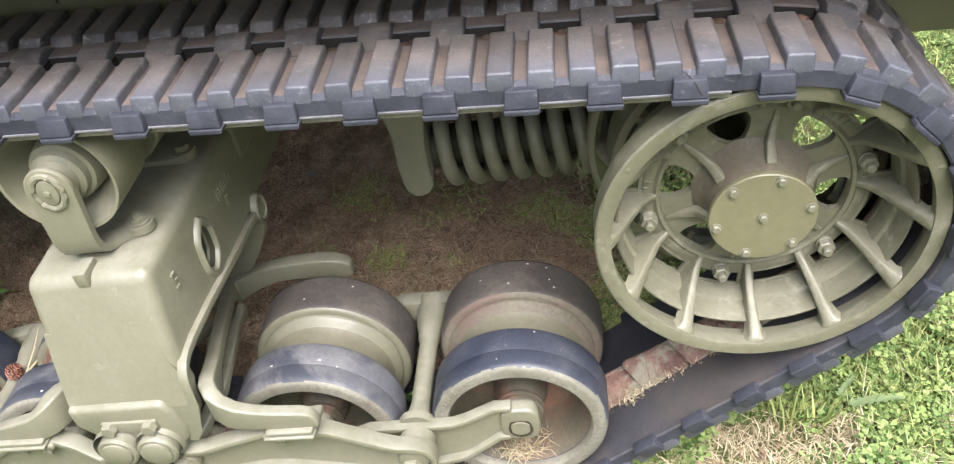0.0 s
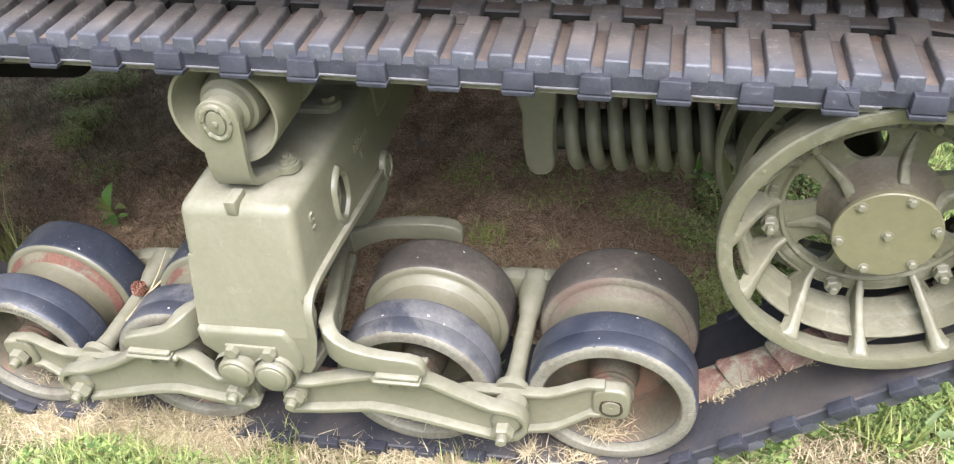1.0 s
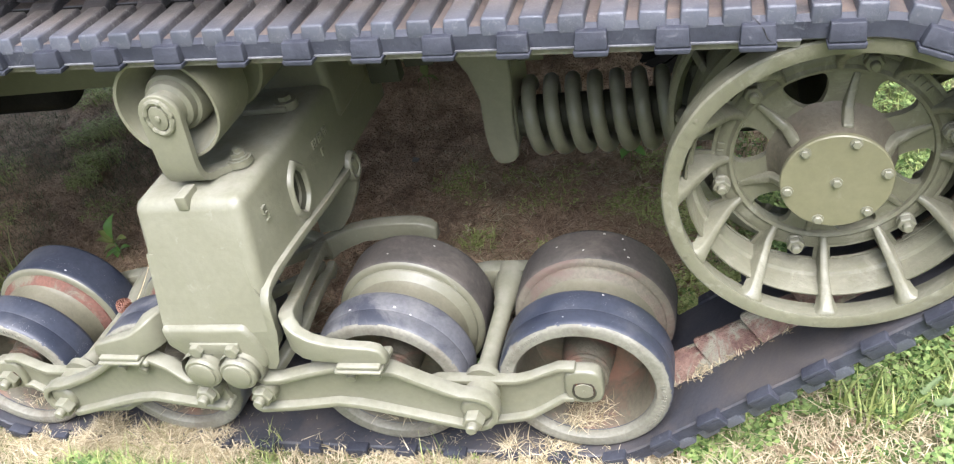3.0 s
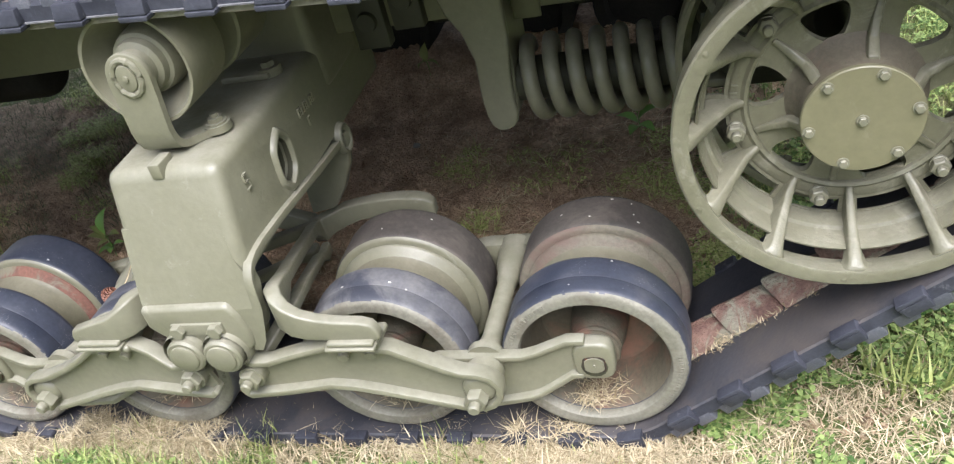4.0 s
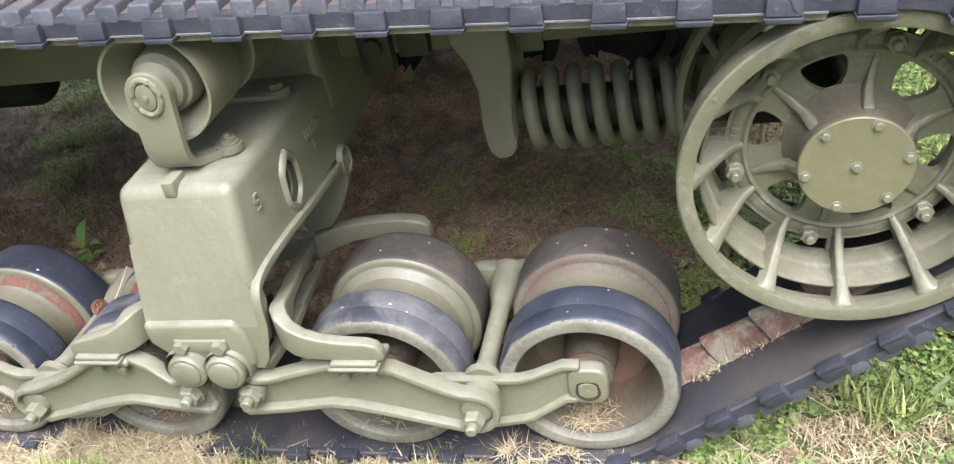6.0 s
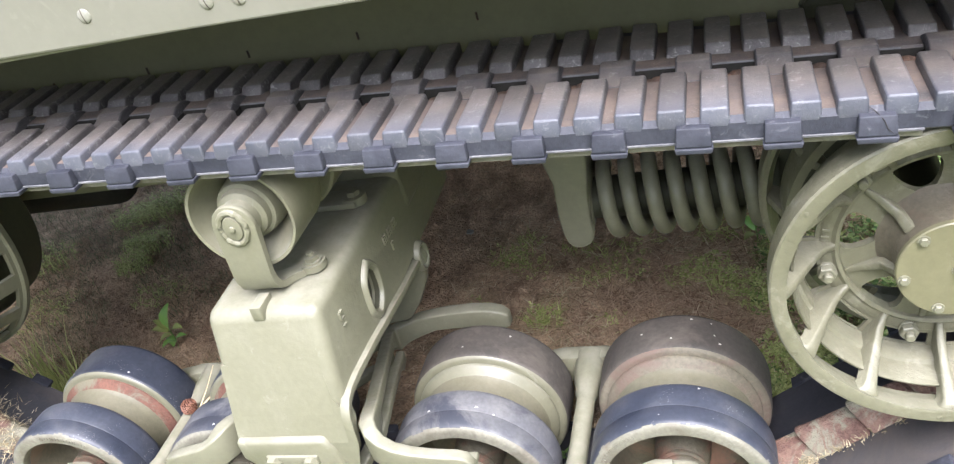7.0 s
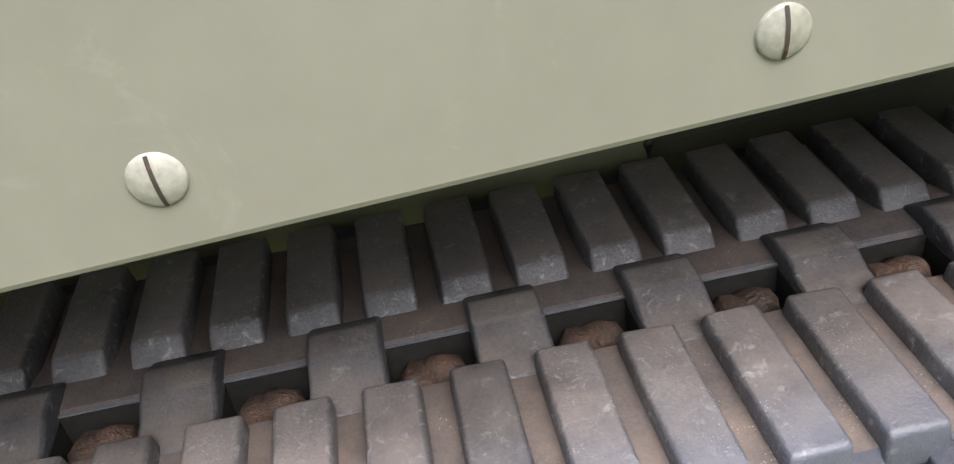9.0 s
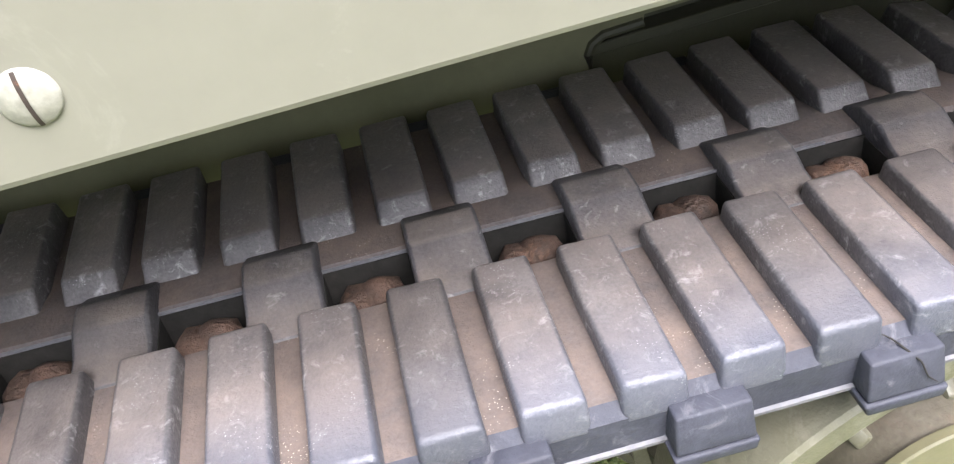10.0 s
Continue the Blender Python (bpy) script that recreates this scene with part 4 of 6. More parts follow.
def yoke(side):
    """The forked arm above the levers: front finger, a flat bar beside the bracket, rear finger."""
    def X(x):
        return x if side > 0 else left(x)
    bm = bmesh.new()
    top = [(-0.045, 0.455), (-0.015, 0.450), (0.006, 0.418), (0.03, 0.403), (0.085, 0.388), (0.135, 0.384), (0.148, 0.376), (0.153, 0.362)]
    low = [(0.150, 0.346), (0.060, 0.342), (0.02, 0.347), (-0.015, 0.356), (-0.037, 0.386), (-0.052, 0.42)]
    if side < 0:
        top = [(-0.10, 0.440), (-0.07, 0.435), (-0.03, 0.424), (0.0, 0.414), (0.055, 0.398), (0.085, 0.390), (0.096, 0.380), (0.099, 0.366)]
        low = [(0.096, 0.356), (0.02, 0.356), (-0.04, 0.366), (-0.09, 0.382)]
    p0, lift = (0.056, 0.0) if side > 0 else (0.002, 0.012)
    front = [(0.152, -0.091, 0.364, 0.350, 0.009), (0.143, -0.091, 0.379, 0.347, 0.0105), (0.125, -0.091, 0.3845, 0.349, 0.011), (0.085, -0.091, 0.387, 0.349, 0.011), (0.05, -0.091, 0.393, 0.351, 0.011), (0.025, -0.091, 0.402, 0.354, 0.0115),
             (0.006, -0.090, 0.416, 0.360, 0.012), (-0.008, -0.084, 0.430, 0.370, 0.013), (-0.018, -0.070, 0.437, 0.380, 0.0135), (-0.024, -0.050, 0.433, 0.384, 0.013)]
    if side < 0:
        front = [(0.098, -0.091, 0.372, 0.360, 0.009), (0.09, -0.091, 0.386, 0.357, 0.0105), (0.055, -0.091, 0.397, 0.356, 0.011), (0.02, -0.091, 0.407, 0.358, 0.0115), (0.006, -0.090, 0.414, 0.360, 0.012), (-0.008, -0.084, 0.424, 0.364, 0.013),
                 (-0.018, -0.070, 0.430, 0.366, 0.0135), (-0.024, -0.050, 0.428, 0.366, 0.013)]
    back = [(-0.040, 0.0, 0.412, 0.388, 0.0125), (-0.088, 0.142, 0.358, 0.336, 0.0125), (-0.136, 0.284, 0.304, 0.280, 0.0125), (-0.151, 0.326, 0.288, 0.245, 0.013), (-0.151, 0.343, 0.284, 0.226, 0.0135), (-0.140, 0.352, 0.286, 0.232, 0.0140), (-0.117, 0.353, 0.294, 0.247, 0.0145),
            (-0.086, 0.353, 0.308, 0.262, 0.015), (-0.05, 0.353, 0.315, 0.276, 0.0155), (-0.014, 0.353, 0.320, 0.279, 0.016), (0.037, 0.353, 0.323, 0.281, 0.016), (0.077, 0.353, 0.321, 0.276, 0.0155), (0.100, 0.353, 0.314, 0.273, 0.0145), (0.113, 0.353, 0.303, 0.275, 0.012)]
    def arm(line):
        """A bar swept along a line; rows are x, y, top, underside, half thickness."""
        b = bmesh.new()
        rows = []
        for i, (x, yy, zt, zl, w) in enumerate(line):
            p, q = line[max(i - 1, 0)], line[min(i + 1, len(line) - 1)]
            d = Vector((X(q[0]) - X(p[0]), q[1] - p[1])).normalized()
            nx, ny_ = -d[1] * w, d[0] * w
            rows.append([b.verts.new((X(x) - nx, yy - ny_, zl)), b.verts.new((X(x) + nx, yy + ny_, zl)), b.verts.new((X(x) + nx, yy + ny_, zt)), b.verts.new((X(x) - nx, yy - ny_, zt))])
        for p, q in zip(rows, rows[1:]):
            for i in range(4):
                b.faces.new((p[i], p[(i + 1) % 4], q[(i + 1) % 4], q[i]))
        b.faces.new(rows[0][::-1])
        b.faces.new(rows[-1])
        return bevelled(b, 0.004, 3, 45, False)
    y = part("yoke", arm(front + back), OLIVE_CAST, vehicle, "forked olive bogie arm", angle=50)
    part("side_bar", arm([(-0.100, -0.078, 0.290, 0.270, 0.011), (-0.074, -0.045, 0.318, 0.298, 0.012), (-0.056, 0.010, 0.336, 0.316, 0.0125), (-0.090, 0.13, 0.298, 0.279, 0.0125), (-0.128, 0.262, 0.251, 0.233, 0.0125), (-0.138, 0.30, 0.232, 0.205, 0.010), (-0.140, 0.33, 0.235, 0.21, 0.009)]), OLIVE_CAST, y, angle=50)
    bm = bmesh.new()
    a, b = sorted((X(p0), X(p0 + 0.091)))
    box(bm, a + 0.003, b - 0.003, -0.116, -0.064, 0.3375 + lift, 0.3445 + lift)
    box(bm, a + 0.007, b - 0.005, -0.112, -0.067, 0.344 + lift, 0.353 + lift)
    bevelled(bm, 0.0034, 3)
    part("pad", bm, OLIVE_CAST, y)
    return y


yoke(1)
yoke(-1)


def rounded(x, z, a, b, power, n):
    """A rectangle with soft corners as an outline in x and z."""
    out = []
    for i in range(n):
        c, d = math.cos(2 * math.pi * i / n), math.sin(2 * math.pi * i / n)
        k = (abs(c) ** power + abs(d) ** power) ** (-1 / power)
        out.append((x + a * c * k, z + b * d * k))
    return out


def beam(side):
    """The rocking beam between two road wheels: a cranked arm in front, one behind, and the shaft that joins them."""
    def X(x):
        return x if side > 0 else left(x)
    top = [(0.10, 0.205), (0.16, 0.212), (0.19, 0.224), (0.335, 0.220), (0.360, 0.224), (0.378, 0.230), (0.410, 0.240), (0.44, 0.240)]
    low = [(0.10, 0.175), (0.19, 0.125), (0.268, 0.118), (0.335, 0.127), (0.352, 0.132), (0.378, 0.146), (0.412, 0.166), (0.43, 0.166)]
    def S(bm):
        for v in bm.verts:
            f = (v.co[0] - X(0.31)) / (X(0.41) - X(0.31))
            v.co[1] += 0.018 * min(max(f, 0), 1)
        return bm
    bm = bmesh.new()
    slab(bm, [(X(x), z) for x, z in top + low[::-1]], -0.006, -0.001)
    y = part("rocking_beam", S(bm), OLIVE, vehicle, "cranked olive beam between two road wheels")
    for line in (top, low):
        bm = bmesh.new()
        ribbon(bm, [(X(x), z) for x, z in line], -0.020, 0.003, 0.011)
        bevelled(bm, 0.0035, 2, 40)
        part("flange", S(bm), OLIVE, y)
    for x in (0.450, 0.080):
        yf = 0.0005 if x > 0.3 else 0.0
        bm = bmesh.new()
        slab(bm, rounded(X(x), 0.196, 0.0345, 0.0390, 3.2, 36), yf, 0.03)
        bevelled(bm, 0.006, 3)
        boss = part("boss", bm, OLIVE_CAST, y)
        # flat dark plate drawn in place of the shaded hollow round the axle
        bm = bmesh.new()
        slab(bm, rounded(X(x), 0.191, 0.0194, 0.0172, 4.0, 32), yf - 0.0008, 0.01)
        part("recess", bm, SLOT, boss)
        bm = bmesh.new()
        if side > 0 or x < 0.3:
            slab(bm, [(X(x) + 0.0185 * max(-0.86, min(0.86, math.cos(a))), 0.191 + 0.0160 * math.sin(a)) for a in [2 * math.pi * i / 32 for i in range(32)]], yf - 0.0030, 0.01)
            lathe(bm, [(0.0030, yf - 0.0029), (0.0024, yf - 0.0036), (0.0001, yf - 0.0036)], 12, X(x), 0.191, False)
        else:
            hexnut(bm, (X(x), yf, 0.191), 0.021, 0.017, 0.015)
        part("axle_end", bm, OLIVE, boss)
        bm = bmesh.new()
        rod(bm, (X(x), 0.0, WHEEL_Z), (X(x), 0.30, WHEEL_Z), 0.022, 16)
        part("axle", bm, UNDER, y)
    bm = bmesh.new()
    lathe(bm, [(0.0001, -0.004), (0.034, -0.004), (0.034, 0.012), (0.022, 0.022), (0.0175, 0.05), (0.0175, 0.20), (0.022, 0.21), (0.022, 0.225), (0.027, 0.24), (0.030, 0.262), (0.034, 0.31), (0.0001, 0.31)], 28, X(0.270), 0.207, False)
    part("cross_shaft", bm, OLIVE_CAST, y)
    bm = bmesh.new()
    slab(bm, [(X(x), z) for x, z in [(0.09, 0.205), (0.22, 0.232), (0.30, 0.232), (0.418, 0.205), (0.418, 0.165), (0.30, 0.17), (0.22, 0.17), (0.09, 0.165)]], 0.287, 0.325)
    bevelled(bm, 0.006, 2, 30, False)
    part("inner_arm", bm, OLIVE, y)
    return y


beam(1)
beam(-1)

# -- idler tension spring and its bracket --
bm = bmesh.new()
turns, rows = 6.8, []
for i in range(235):
    a = 2 * math.pi * turns * i / 234 + 0.6
    out = Vector((0, math.cos(a), math.sin(a)))
    way = Vector((0.285 / (turns * 2 * math.pi * 0.066), -math.sin(a), math.cos(a))).normalized()
    side = way.cross(out)
    mid = Vector((0.334 + 0.285 * i / 234, 0.43, 0.507)) + out * 0.066
    rows.append([bm.verts.new(mid + (out * math.cos(b) + side * math.sin(b)) * 0.0146) for b in [2 * math.pi * k / 12 for k in range(12)]])
for p, q in zip(rows, rows[1:]):
    for k in range(12):
        bm.faces.new((p[k], p[(k + 1) % 12], q[(k + 1) % 12], q[k]))
bm.faces.new(rows[0][::-1])
bm.faces.new(rows[-1])
bmesh.ops.recalc_face_normals(bm, faces=bm.faces)
spring = part("tension_spring", bm, OLIVE, vehicle, "heavy olive coil spring")
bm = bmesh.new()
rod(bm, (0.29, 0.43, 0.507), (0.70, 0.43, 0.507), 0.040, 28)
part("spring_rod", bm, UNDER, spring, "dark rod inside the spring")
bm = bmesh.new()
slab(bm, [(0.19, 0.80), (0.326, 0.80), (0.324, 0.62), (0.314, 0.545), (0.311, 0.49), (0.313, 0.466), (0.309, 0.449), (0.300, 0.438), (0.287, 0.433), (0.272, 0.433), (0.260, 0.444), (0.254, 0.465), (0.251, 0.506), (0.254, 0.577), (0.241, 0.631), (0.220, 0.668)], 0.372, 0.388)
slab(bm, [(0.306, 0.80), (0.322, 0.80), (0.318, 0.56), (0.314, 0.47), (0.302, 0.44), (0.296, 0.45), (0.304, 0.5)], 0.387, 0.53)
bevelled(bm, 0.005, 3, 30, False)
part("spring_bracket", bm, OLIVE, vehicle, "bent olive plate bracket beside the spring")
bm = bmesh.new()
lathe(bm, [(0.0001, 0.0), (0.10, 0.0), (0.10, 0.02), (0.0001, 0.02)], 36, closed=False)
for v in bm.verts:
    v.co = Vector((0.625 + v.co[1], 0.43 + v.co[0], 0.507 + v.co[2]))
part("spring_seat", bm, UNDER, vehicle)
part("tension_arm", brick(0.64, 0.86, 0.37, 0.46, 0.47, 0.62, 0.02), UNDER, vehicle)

# -- chassis rails, crossmembers and the tank below the floor --
bm = bmesh.new()
box(bm, -4.3, 1.05, 0.455, 0.54, 0.629, 0.86)
bevelled(bm, 0.006)
part("chassis_rail", bm, SHEET, vehicle, "dull olive steel chassis rail")
bm = bmesh.new()
slab(bm, [(1.03, 0.66), (1.20, 0.66), (1.20, 0.83), (1.03, 0.83)], 0.440, 0.454)
lathe(bm, [(0.030, 0.4402), (0.030, 0.434), (0.027, 0.430), (0.013, 0.430), (0.013, 0.4385), (0.0001, 0.4385)], 28, 1.105, 0.740, False)
bevelled(bm, 0.002, 2, 40)
part("rail_bracket", bm, SHEET, vehicle, "yellow-green plate with a round boss at the rail's end")
# far rail and crossmembers, their dark olive painted in for the floor's shade
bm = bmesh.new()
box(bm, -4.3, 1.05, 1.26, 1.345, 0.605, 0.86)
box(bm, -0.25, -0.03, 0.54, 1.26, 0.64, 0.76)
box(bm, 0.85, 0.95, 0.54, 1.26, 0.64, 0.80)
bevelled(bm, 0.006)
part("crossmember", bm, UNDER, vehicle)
part("rail_splice", brick(0.322, 0.372, 0.447, 0.456, 0.615, 0.80, 0.002), SHEET, vehicle)
bm = bmesh.new()
box(bm, 0.02, 0.085, 0.43, 0.462, 0.60, 0.72)
box(bm, 0.10, 0.16, 0.43, 0.462, 0.63, 0.74)
bevelled(bm, 0.004)
for x, z in ((0.052, 0.655), (0.13, 0.69)):
    lathe(bm, [(0.0001, 0.42), (0.018, 0.42), (0.02, 0.43), (0.0001, 0.43)], 20, x, z, False)
part("rail_cleat", bm, UNDER, vehicle)
bm = bmesh.new()
rod(bm, (-1.9, 0.64, 0.58), (-0.86, 0.64, 0.58), 0.075, 28)
bevelled(bm, 0.03, 4, 60)
part("exhaust_silencer", bm, BLACK, vehicle, "sooty black silencer under the chassis")

# -- hull --
bm = bmesh.new()
for x0, x1 in ((-4.4, 0.0), (0.0, 1.24)):
    for v in box(bm, x0, x1, -0.017, -0.010, 1.0872, 1.95):
        if v.co[2] < 1.5:
            v.co[2] -= 0.0172 * v.co[0]
low = [e for e in bm.edges if all(v.co[2] < 1.5 and v.co[1] < -0.015 for v in e.verts)]
bmesh.ops.bevel(bm, geom=low, offset=0.0032, segments=2, profile=0.5, affect="EDGES")
hull = part("side_armour", bm, PANEL, vehicle, "flat olive armour plate with slotted screws", angle=12)
part("sponson_floor", brick(-4.4, 1.24, -0.010, 0.317, 1.087, 1.097, 0.001, 1), OLIVE, vehicle)
bm = bmesh.new()   # side sheet behind the track
slab(bm, [(-4.4, 0.815), (0.690, 0.815), (0.690, 0.870), (0.694, 0.878), (0.702, 0.882), (0.735, 0.883), (0.737, 0.890), (1.02, 0.890), (1.02, 0.70), (1.24, 0.69), (1.24, 1.097), (-4.4, 1.097)], 0.318, 0.326)
part("sponson", bm, SHEET, vehicle, "olive side sheet behind the track")
# dark sheet fills the opening in place of its shaded inside
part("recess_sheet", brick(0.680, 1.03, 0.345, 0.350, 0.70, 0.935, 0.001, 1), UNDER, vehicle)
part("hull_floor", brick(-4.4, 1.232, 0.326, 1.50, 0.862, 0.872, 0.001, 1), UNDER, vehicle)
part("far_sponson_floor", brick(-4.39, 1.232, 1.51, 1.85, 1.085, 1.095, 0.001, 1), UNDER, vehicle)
part("far_side_armour", brick(-4.4, 1.24, 1.85, 1.86, 1.075, 1.94, 0.001, 1), OLIVE, vehicle)
part("hull_roof", brick(-4.4, 1.24, -0.010, 1.86, 1.941, 1.951, 0.001, 1), OLIVE, vehicle)
part("rear_armour", brick(1.232, 1.24, -0.010, 1.85, 0.69, 1.94, 0.001, 1), OLIVE, vehicle)
part("front_bulkhead", brick(-4.4, -4.39, -0.010, 1.85, 0.873, 1.94, 0.001, 1), OLIVE, vehicle)
bm = bmesh.new()
tube(bm, [(0.689, 0.318, 0.84), (0.689, 0.318, 0.870), (0.693, 0.318, 0.878), (0.702, 0.318, 0.883), (0.735, 0.318, 0.884)], 0.004, 8)
part("opening_edge", bm, UNDER, hull)

bm = bmesh.new()
lathe(bm, [(0.0098, -0.0168)] + [(0.0098 * k, -0.0180 - 0.0024 * (1 - k ** 2.4)) for k in (0.985, 0.9, 0.8, 0.65, 0.5, 0.35, 0.2, 0.01)], 28, closed=False)
screw = part("screw", bm, SCREW, hull, "domed slotted screw with worn paint", (0.432, 0, 1.109), 60)
bm = bmesh.new()
for i in range(8):      # a thin cut that follows the dome
    z0, z1 = -0.0094 + 0.00235 * i, -0.0094 + 0.00235 * (i + 1)
    va = []
    for z in (z0, z1):
        d = -0.0184 - 0.0024 * (1 - (abs(z) / 0.0098) ** 2.4)
        va.append([bm.verts.new((-0.00075, d, z)), bm.verts.new((0.00075, d, z))])
    bm.faces.new((va[0][0], va[0][1], va[1][1], va[1][0]))
bmesh.ops.remove_doubles(bm, verts=bm.verts, dist=1e-6)
part("slot", bm, SLOT, screw)
random.seed(4)
for x, z, a in ((-0.023, 1.157, 14), (0.021, 1.155, 8), (-0.025, 1.119, -12), (0.020, 1.117, -4), (0.224, 1.114, 20), (0.640, 1.106, 3), (0.848, 1.103, -10),
                (-0.215, 1.185, 78), (-0.205, 1.130, -6), (-0.42, 1.128, 5), (-0.63, 1.128, -15)):
    copy_thing(screw, Matrix.Translation((x, 0, z)) @ Matrix.Rotation(radians(a), 4, "Y"))
bm = bmesh.new()
box(bm, -0.0015, 0.0015, 0.3155, 0.3185, 0.925, 0.938)
tip = part("screw_tip", bm, SLOT, hull, at=(-0.62, 0, 0))
for k in range(1, 9):
    twin(tip, Matrix.Translation((-0.62 + 0.2075 * k, 0, 0)))

# -- the rubber track --
PITCH = 0.1016


def hull_of(points):
    points = sorted(set(points))
    def half(ps):
        out = []
        for p in ps:
            while len(out) > 1 and (out[-1][0] - out[-2][0]) * (p[1] - out[-2][1]) - (out[-1][1] - out[-2][1]) * (p[0] - out[-2][0]) <= 0:
                out.pop()
            out.append(p)
        return out[:-1]
    return half(points) + half(points[::-1])


ring_pts = []
for cx, cz, r in (IDLER, (sx, sz, sr), (rx, rz, rr), (WHEEL_X[0], WHEEL_Z, WHEEL_R), (WHEEL_X[3], WHEEL_Z, WHEEL_R)):
    ring_pts += [(round(cx + (r + 0.001) * math.cos(2 * math.pi * i / 360), 6), round(cz + (r + 0.001) * math.sin(2 * math.pi * i / 360), 6)) for i in range(360)]
loop = [Vector(p) for p in hull_of(ring_pts)][::-1]     # clockwise seen from outside: rearwards along the top
lengths = [(loop[(i + 1) % len(loop)] - loop[i]).length for i in range(len(loop))]
TOTAL = sum(lengths)
LINKS = round(TOTAL / PITCH)
STEP = TOTAL / LINKS


def on_loop(s):
    s %= TOTAL
    for i, l in enumerate(lengths):
        if s <= l:
            a, b = loop[i], loop[(i + 1) % len(loop)]
            return a + (b - a) * (s / l)
        s -= l
    return loop[0].copy()


def track_frame(s):
    p = on_loop(s)
    d = (on_loop(s + 0.012) - on_loop(s - 0.012)).normalized()
    return p, d, Vector((-d[1], d[0]))      # place, way along, outward


# a clip stands at this x on the top run
best, PHASE = 9.0, 0.0
for i in range(int(TOTAL * 1000)):
    p = on_loop(i / 1000)
    if p[1] > 0.7 and abs(p[0] - 0.4355) < best:
        best, PHASE = abs(p[0] - 0.4355), i / 1000

bm = bmesh.new()
SUB = 6
OUTER_HALF = [(-0.012, 0.003), (-0.012, 0.025), (-0.005, 0.0325), (0.106, 0.0325), (0.109, 0.030), (0.109, 0.0), (-0.009, 0.0)]
INNER_HALF = [(0.151, 0.003), (0.151, 0.0285), (0.154, 0.0318), (0.176, 0.0330), (0.190, 0.0310), (0.206, 0.0270), (0.288, 0.0270), (0.293, 0.022), (0.293, 0.0), (0.154, 0.0)]
for prof, kind in ((OUTER_HALF, (1, 1, 0, 0, 0, 2, 2)), (INNER_HALF, (1, 0, 0, 0, 0, 0, 0, 2, 2, 2))):      # the inner half has deep grooves that rise to a land beside the gaps
    rows = []
    for i in range(LINKS * SUB):
        p, d, o = track_frame(PHASE + STEP * i / SUB)
        rows.append([bm.verts.new((p[0] + o[0] * h, y, p[1] + o[1] * h)) for y, h in prof])
    for i in range(len(rows)):
        a, b = rows[i], rows[(i + 1) % len(rows)]
        for k in range(len(prof)):
            bm.faces.new((a[k], a[(k + 1) % len(prof)], b[(k + 1) % len(prof)], b[k])).material_index = kind[k]
track = part("rubber_track", bm, [BELT, EDGE, INNER], vehicle, "dusty rubber band track with block tread")


def along_top(name, prof, material, label=""):
    """A thin strip that runs along the upper stretch of the track."""
    bm, rows = bmesh.new(), []
    for i in range(LINKS * SUB):
        p, d, o = track_frame(PHASE + STEP * i / SUB)
        if p[1] > 0.7 and o[1] > 0.97 and p[0] < 0.80:
            rows.append((p[0], [(p[0] + o[0] * h, y, p[1] + o[1] * h) for y, h in prof]))
    rows = [[bm.verts.new(c) for c in r] for _, r in sorted(rows)]
    n = len(prof)
    for a, b in zip(rows, rows[1:]):
        for k in range(n):
            bm.faces.new((a[k], a[(k + 1) % n], b[(k + 1) % n], b[k]))
    bm.faces.new(rows[0])
    bm.faces.new(rows[-1][::-1])
    return part(name, bm, material, track, label)


along_top("edge_lip", ((-0.0142, 0.0006), (-0.0142, 0.0026), (-0.011, 0.0036), (-0.011, 0.0)), LIP, "thin pale moulding line along the rubber edge")
along_top("gap_rim", ((0.1490, 0.0200), (0.1490, 0.0316), (0.1504, 0.0320), (0.1516, 0.0200)), LIP, "thin worn rim along the row of gaps")
along_top("edge_band", ((-0.0045, -0.0110), (-0.0045, 0.0034), (0.0040, 0.0034), (0.0040, -0.0110)), SIDEWALL, "dusty olive band below the rubber edge")


def link_pose(s):
    p, d, o = track_frame(s)
    return Matrix(((d[0], 0, o[0], p[0]), (0, 1, 0, 0), (d[1], 0, o[1], p[1]), (0, 0, 0, 1)))


def worn(bm, seed, base):
    """Rounds a rubber bar unevenly, as wear does."""
    for v in bm.verts:
        if v.co[2] > base:
            w = noise.noise_vector(v.co * 55 + Vector((seed * 3.7, 0, seed)))
            v.co += Vector((w[0] * 0.0013, w[1] * 0.0022, w[2] * 0.0011))
    return bm


def outer_bar_mesh(seed):
    bm = bmesh.new()
    box(bm, -0.0182, 0.0182, -0.0126, 0.107, 0.0200, 0.0460)
    for v in bm.verts:
        if v.co[2] > 0.031:
            v.co[0] *= 0.92
            if v.co[1] < 0.05:      # a ramp down to the track's edge
                v.co[1] += 0.0028
            else:
                v.co[1] -= 0.004
    return worn(bevelled(bm, 0.0036, 3), seed, 0.034)


def inner_bar_mesh(seed):
    bm = bmesh.new()
    box(bm, -0.0125, 0.0245, 0.170, 0.288, 0.0245, 0.0455)
    for v in bm.verts:      # long ramp down to the row of gaps
        if v.co[2] > 0.03:
            v.co[0] = 0.006 + (v.co[0] - 0.006) * 0.93
            v.co[1] += 0.018 if v.co[1] < 0.2 else -0.003
    return worn(bevelled(bm, 0.0029, 3), seed, 0.030)


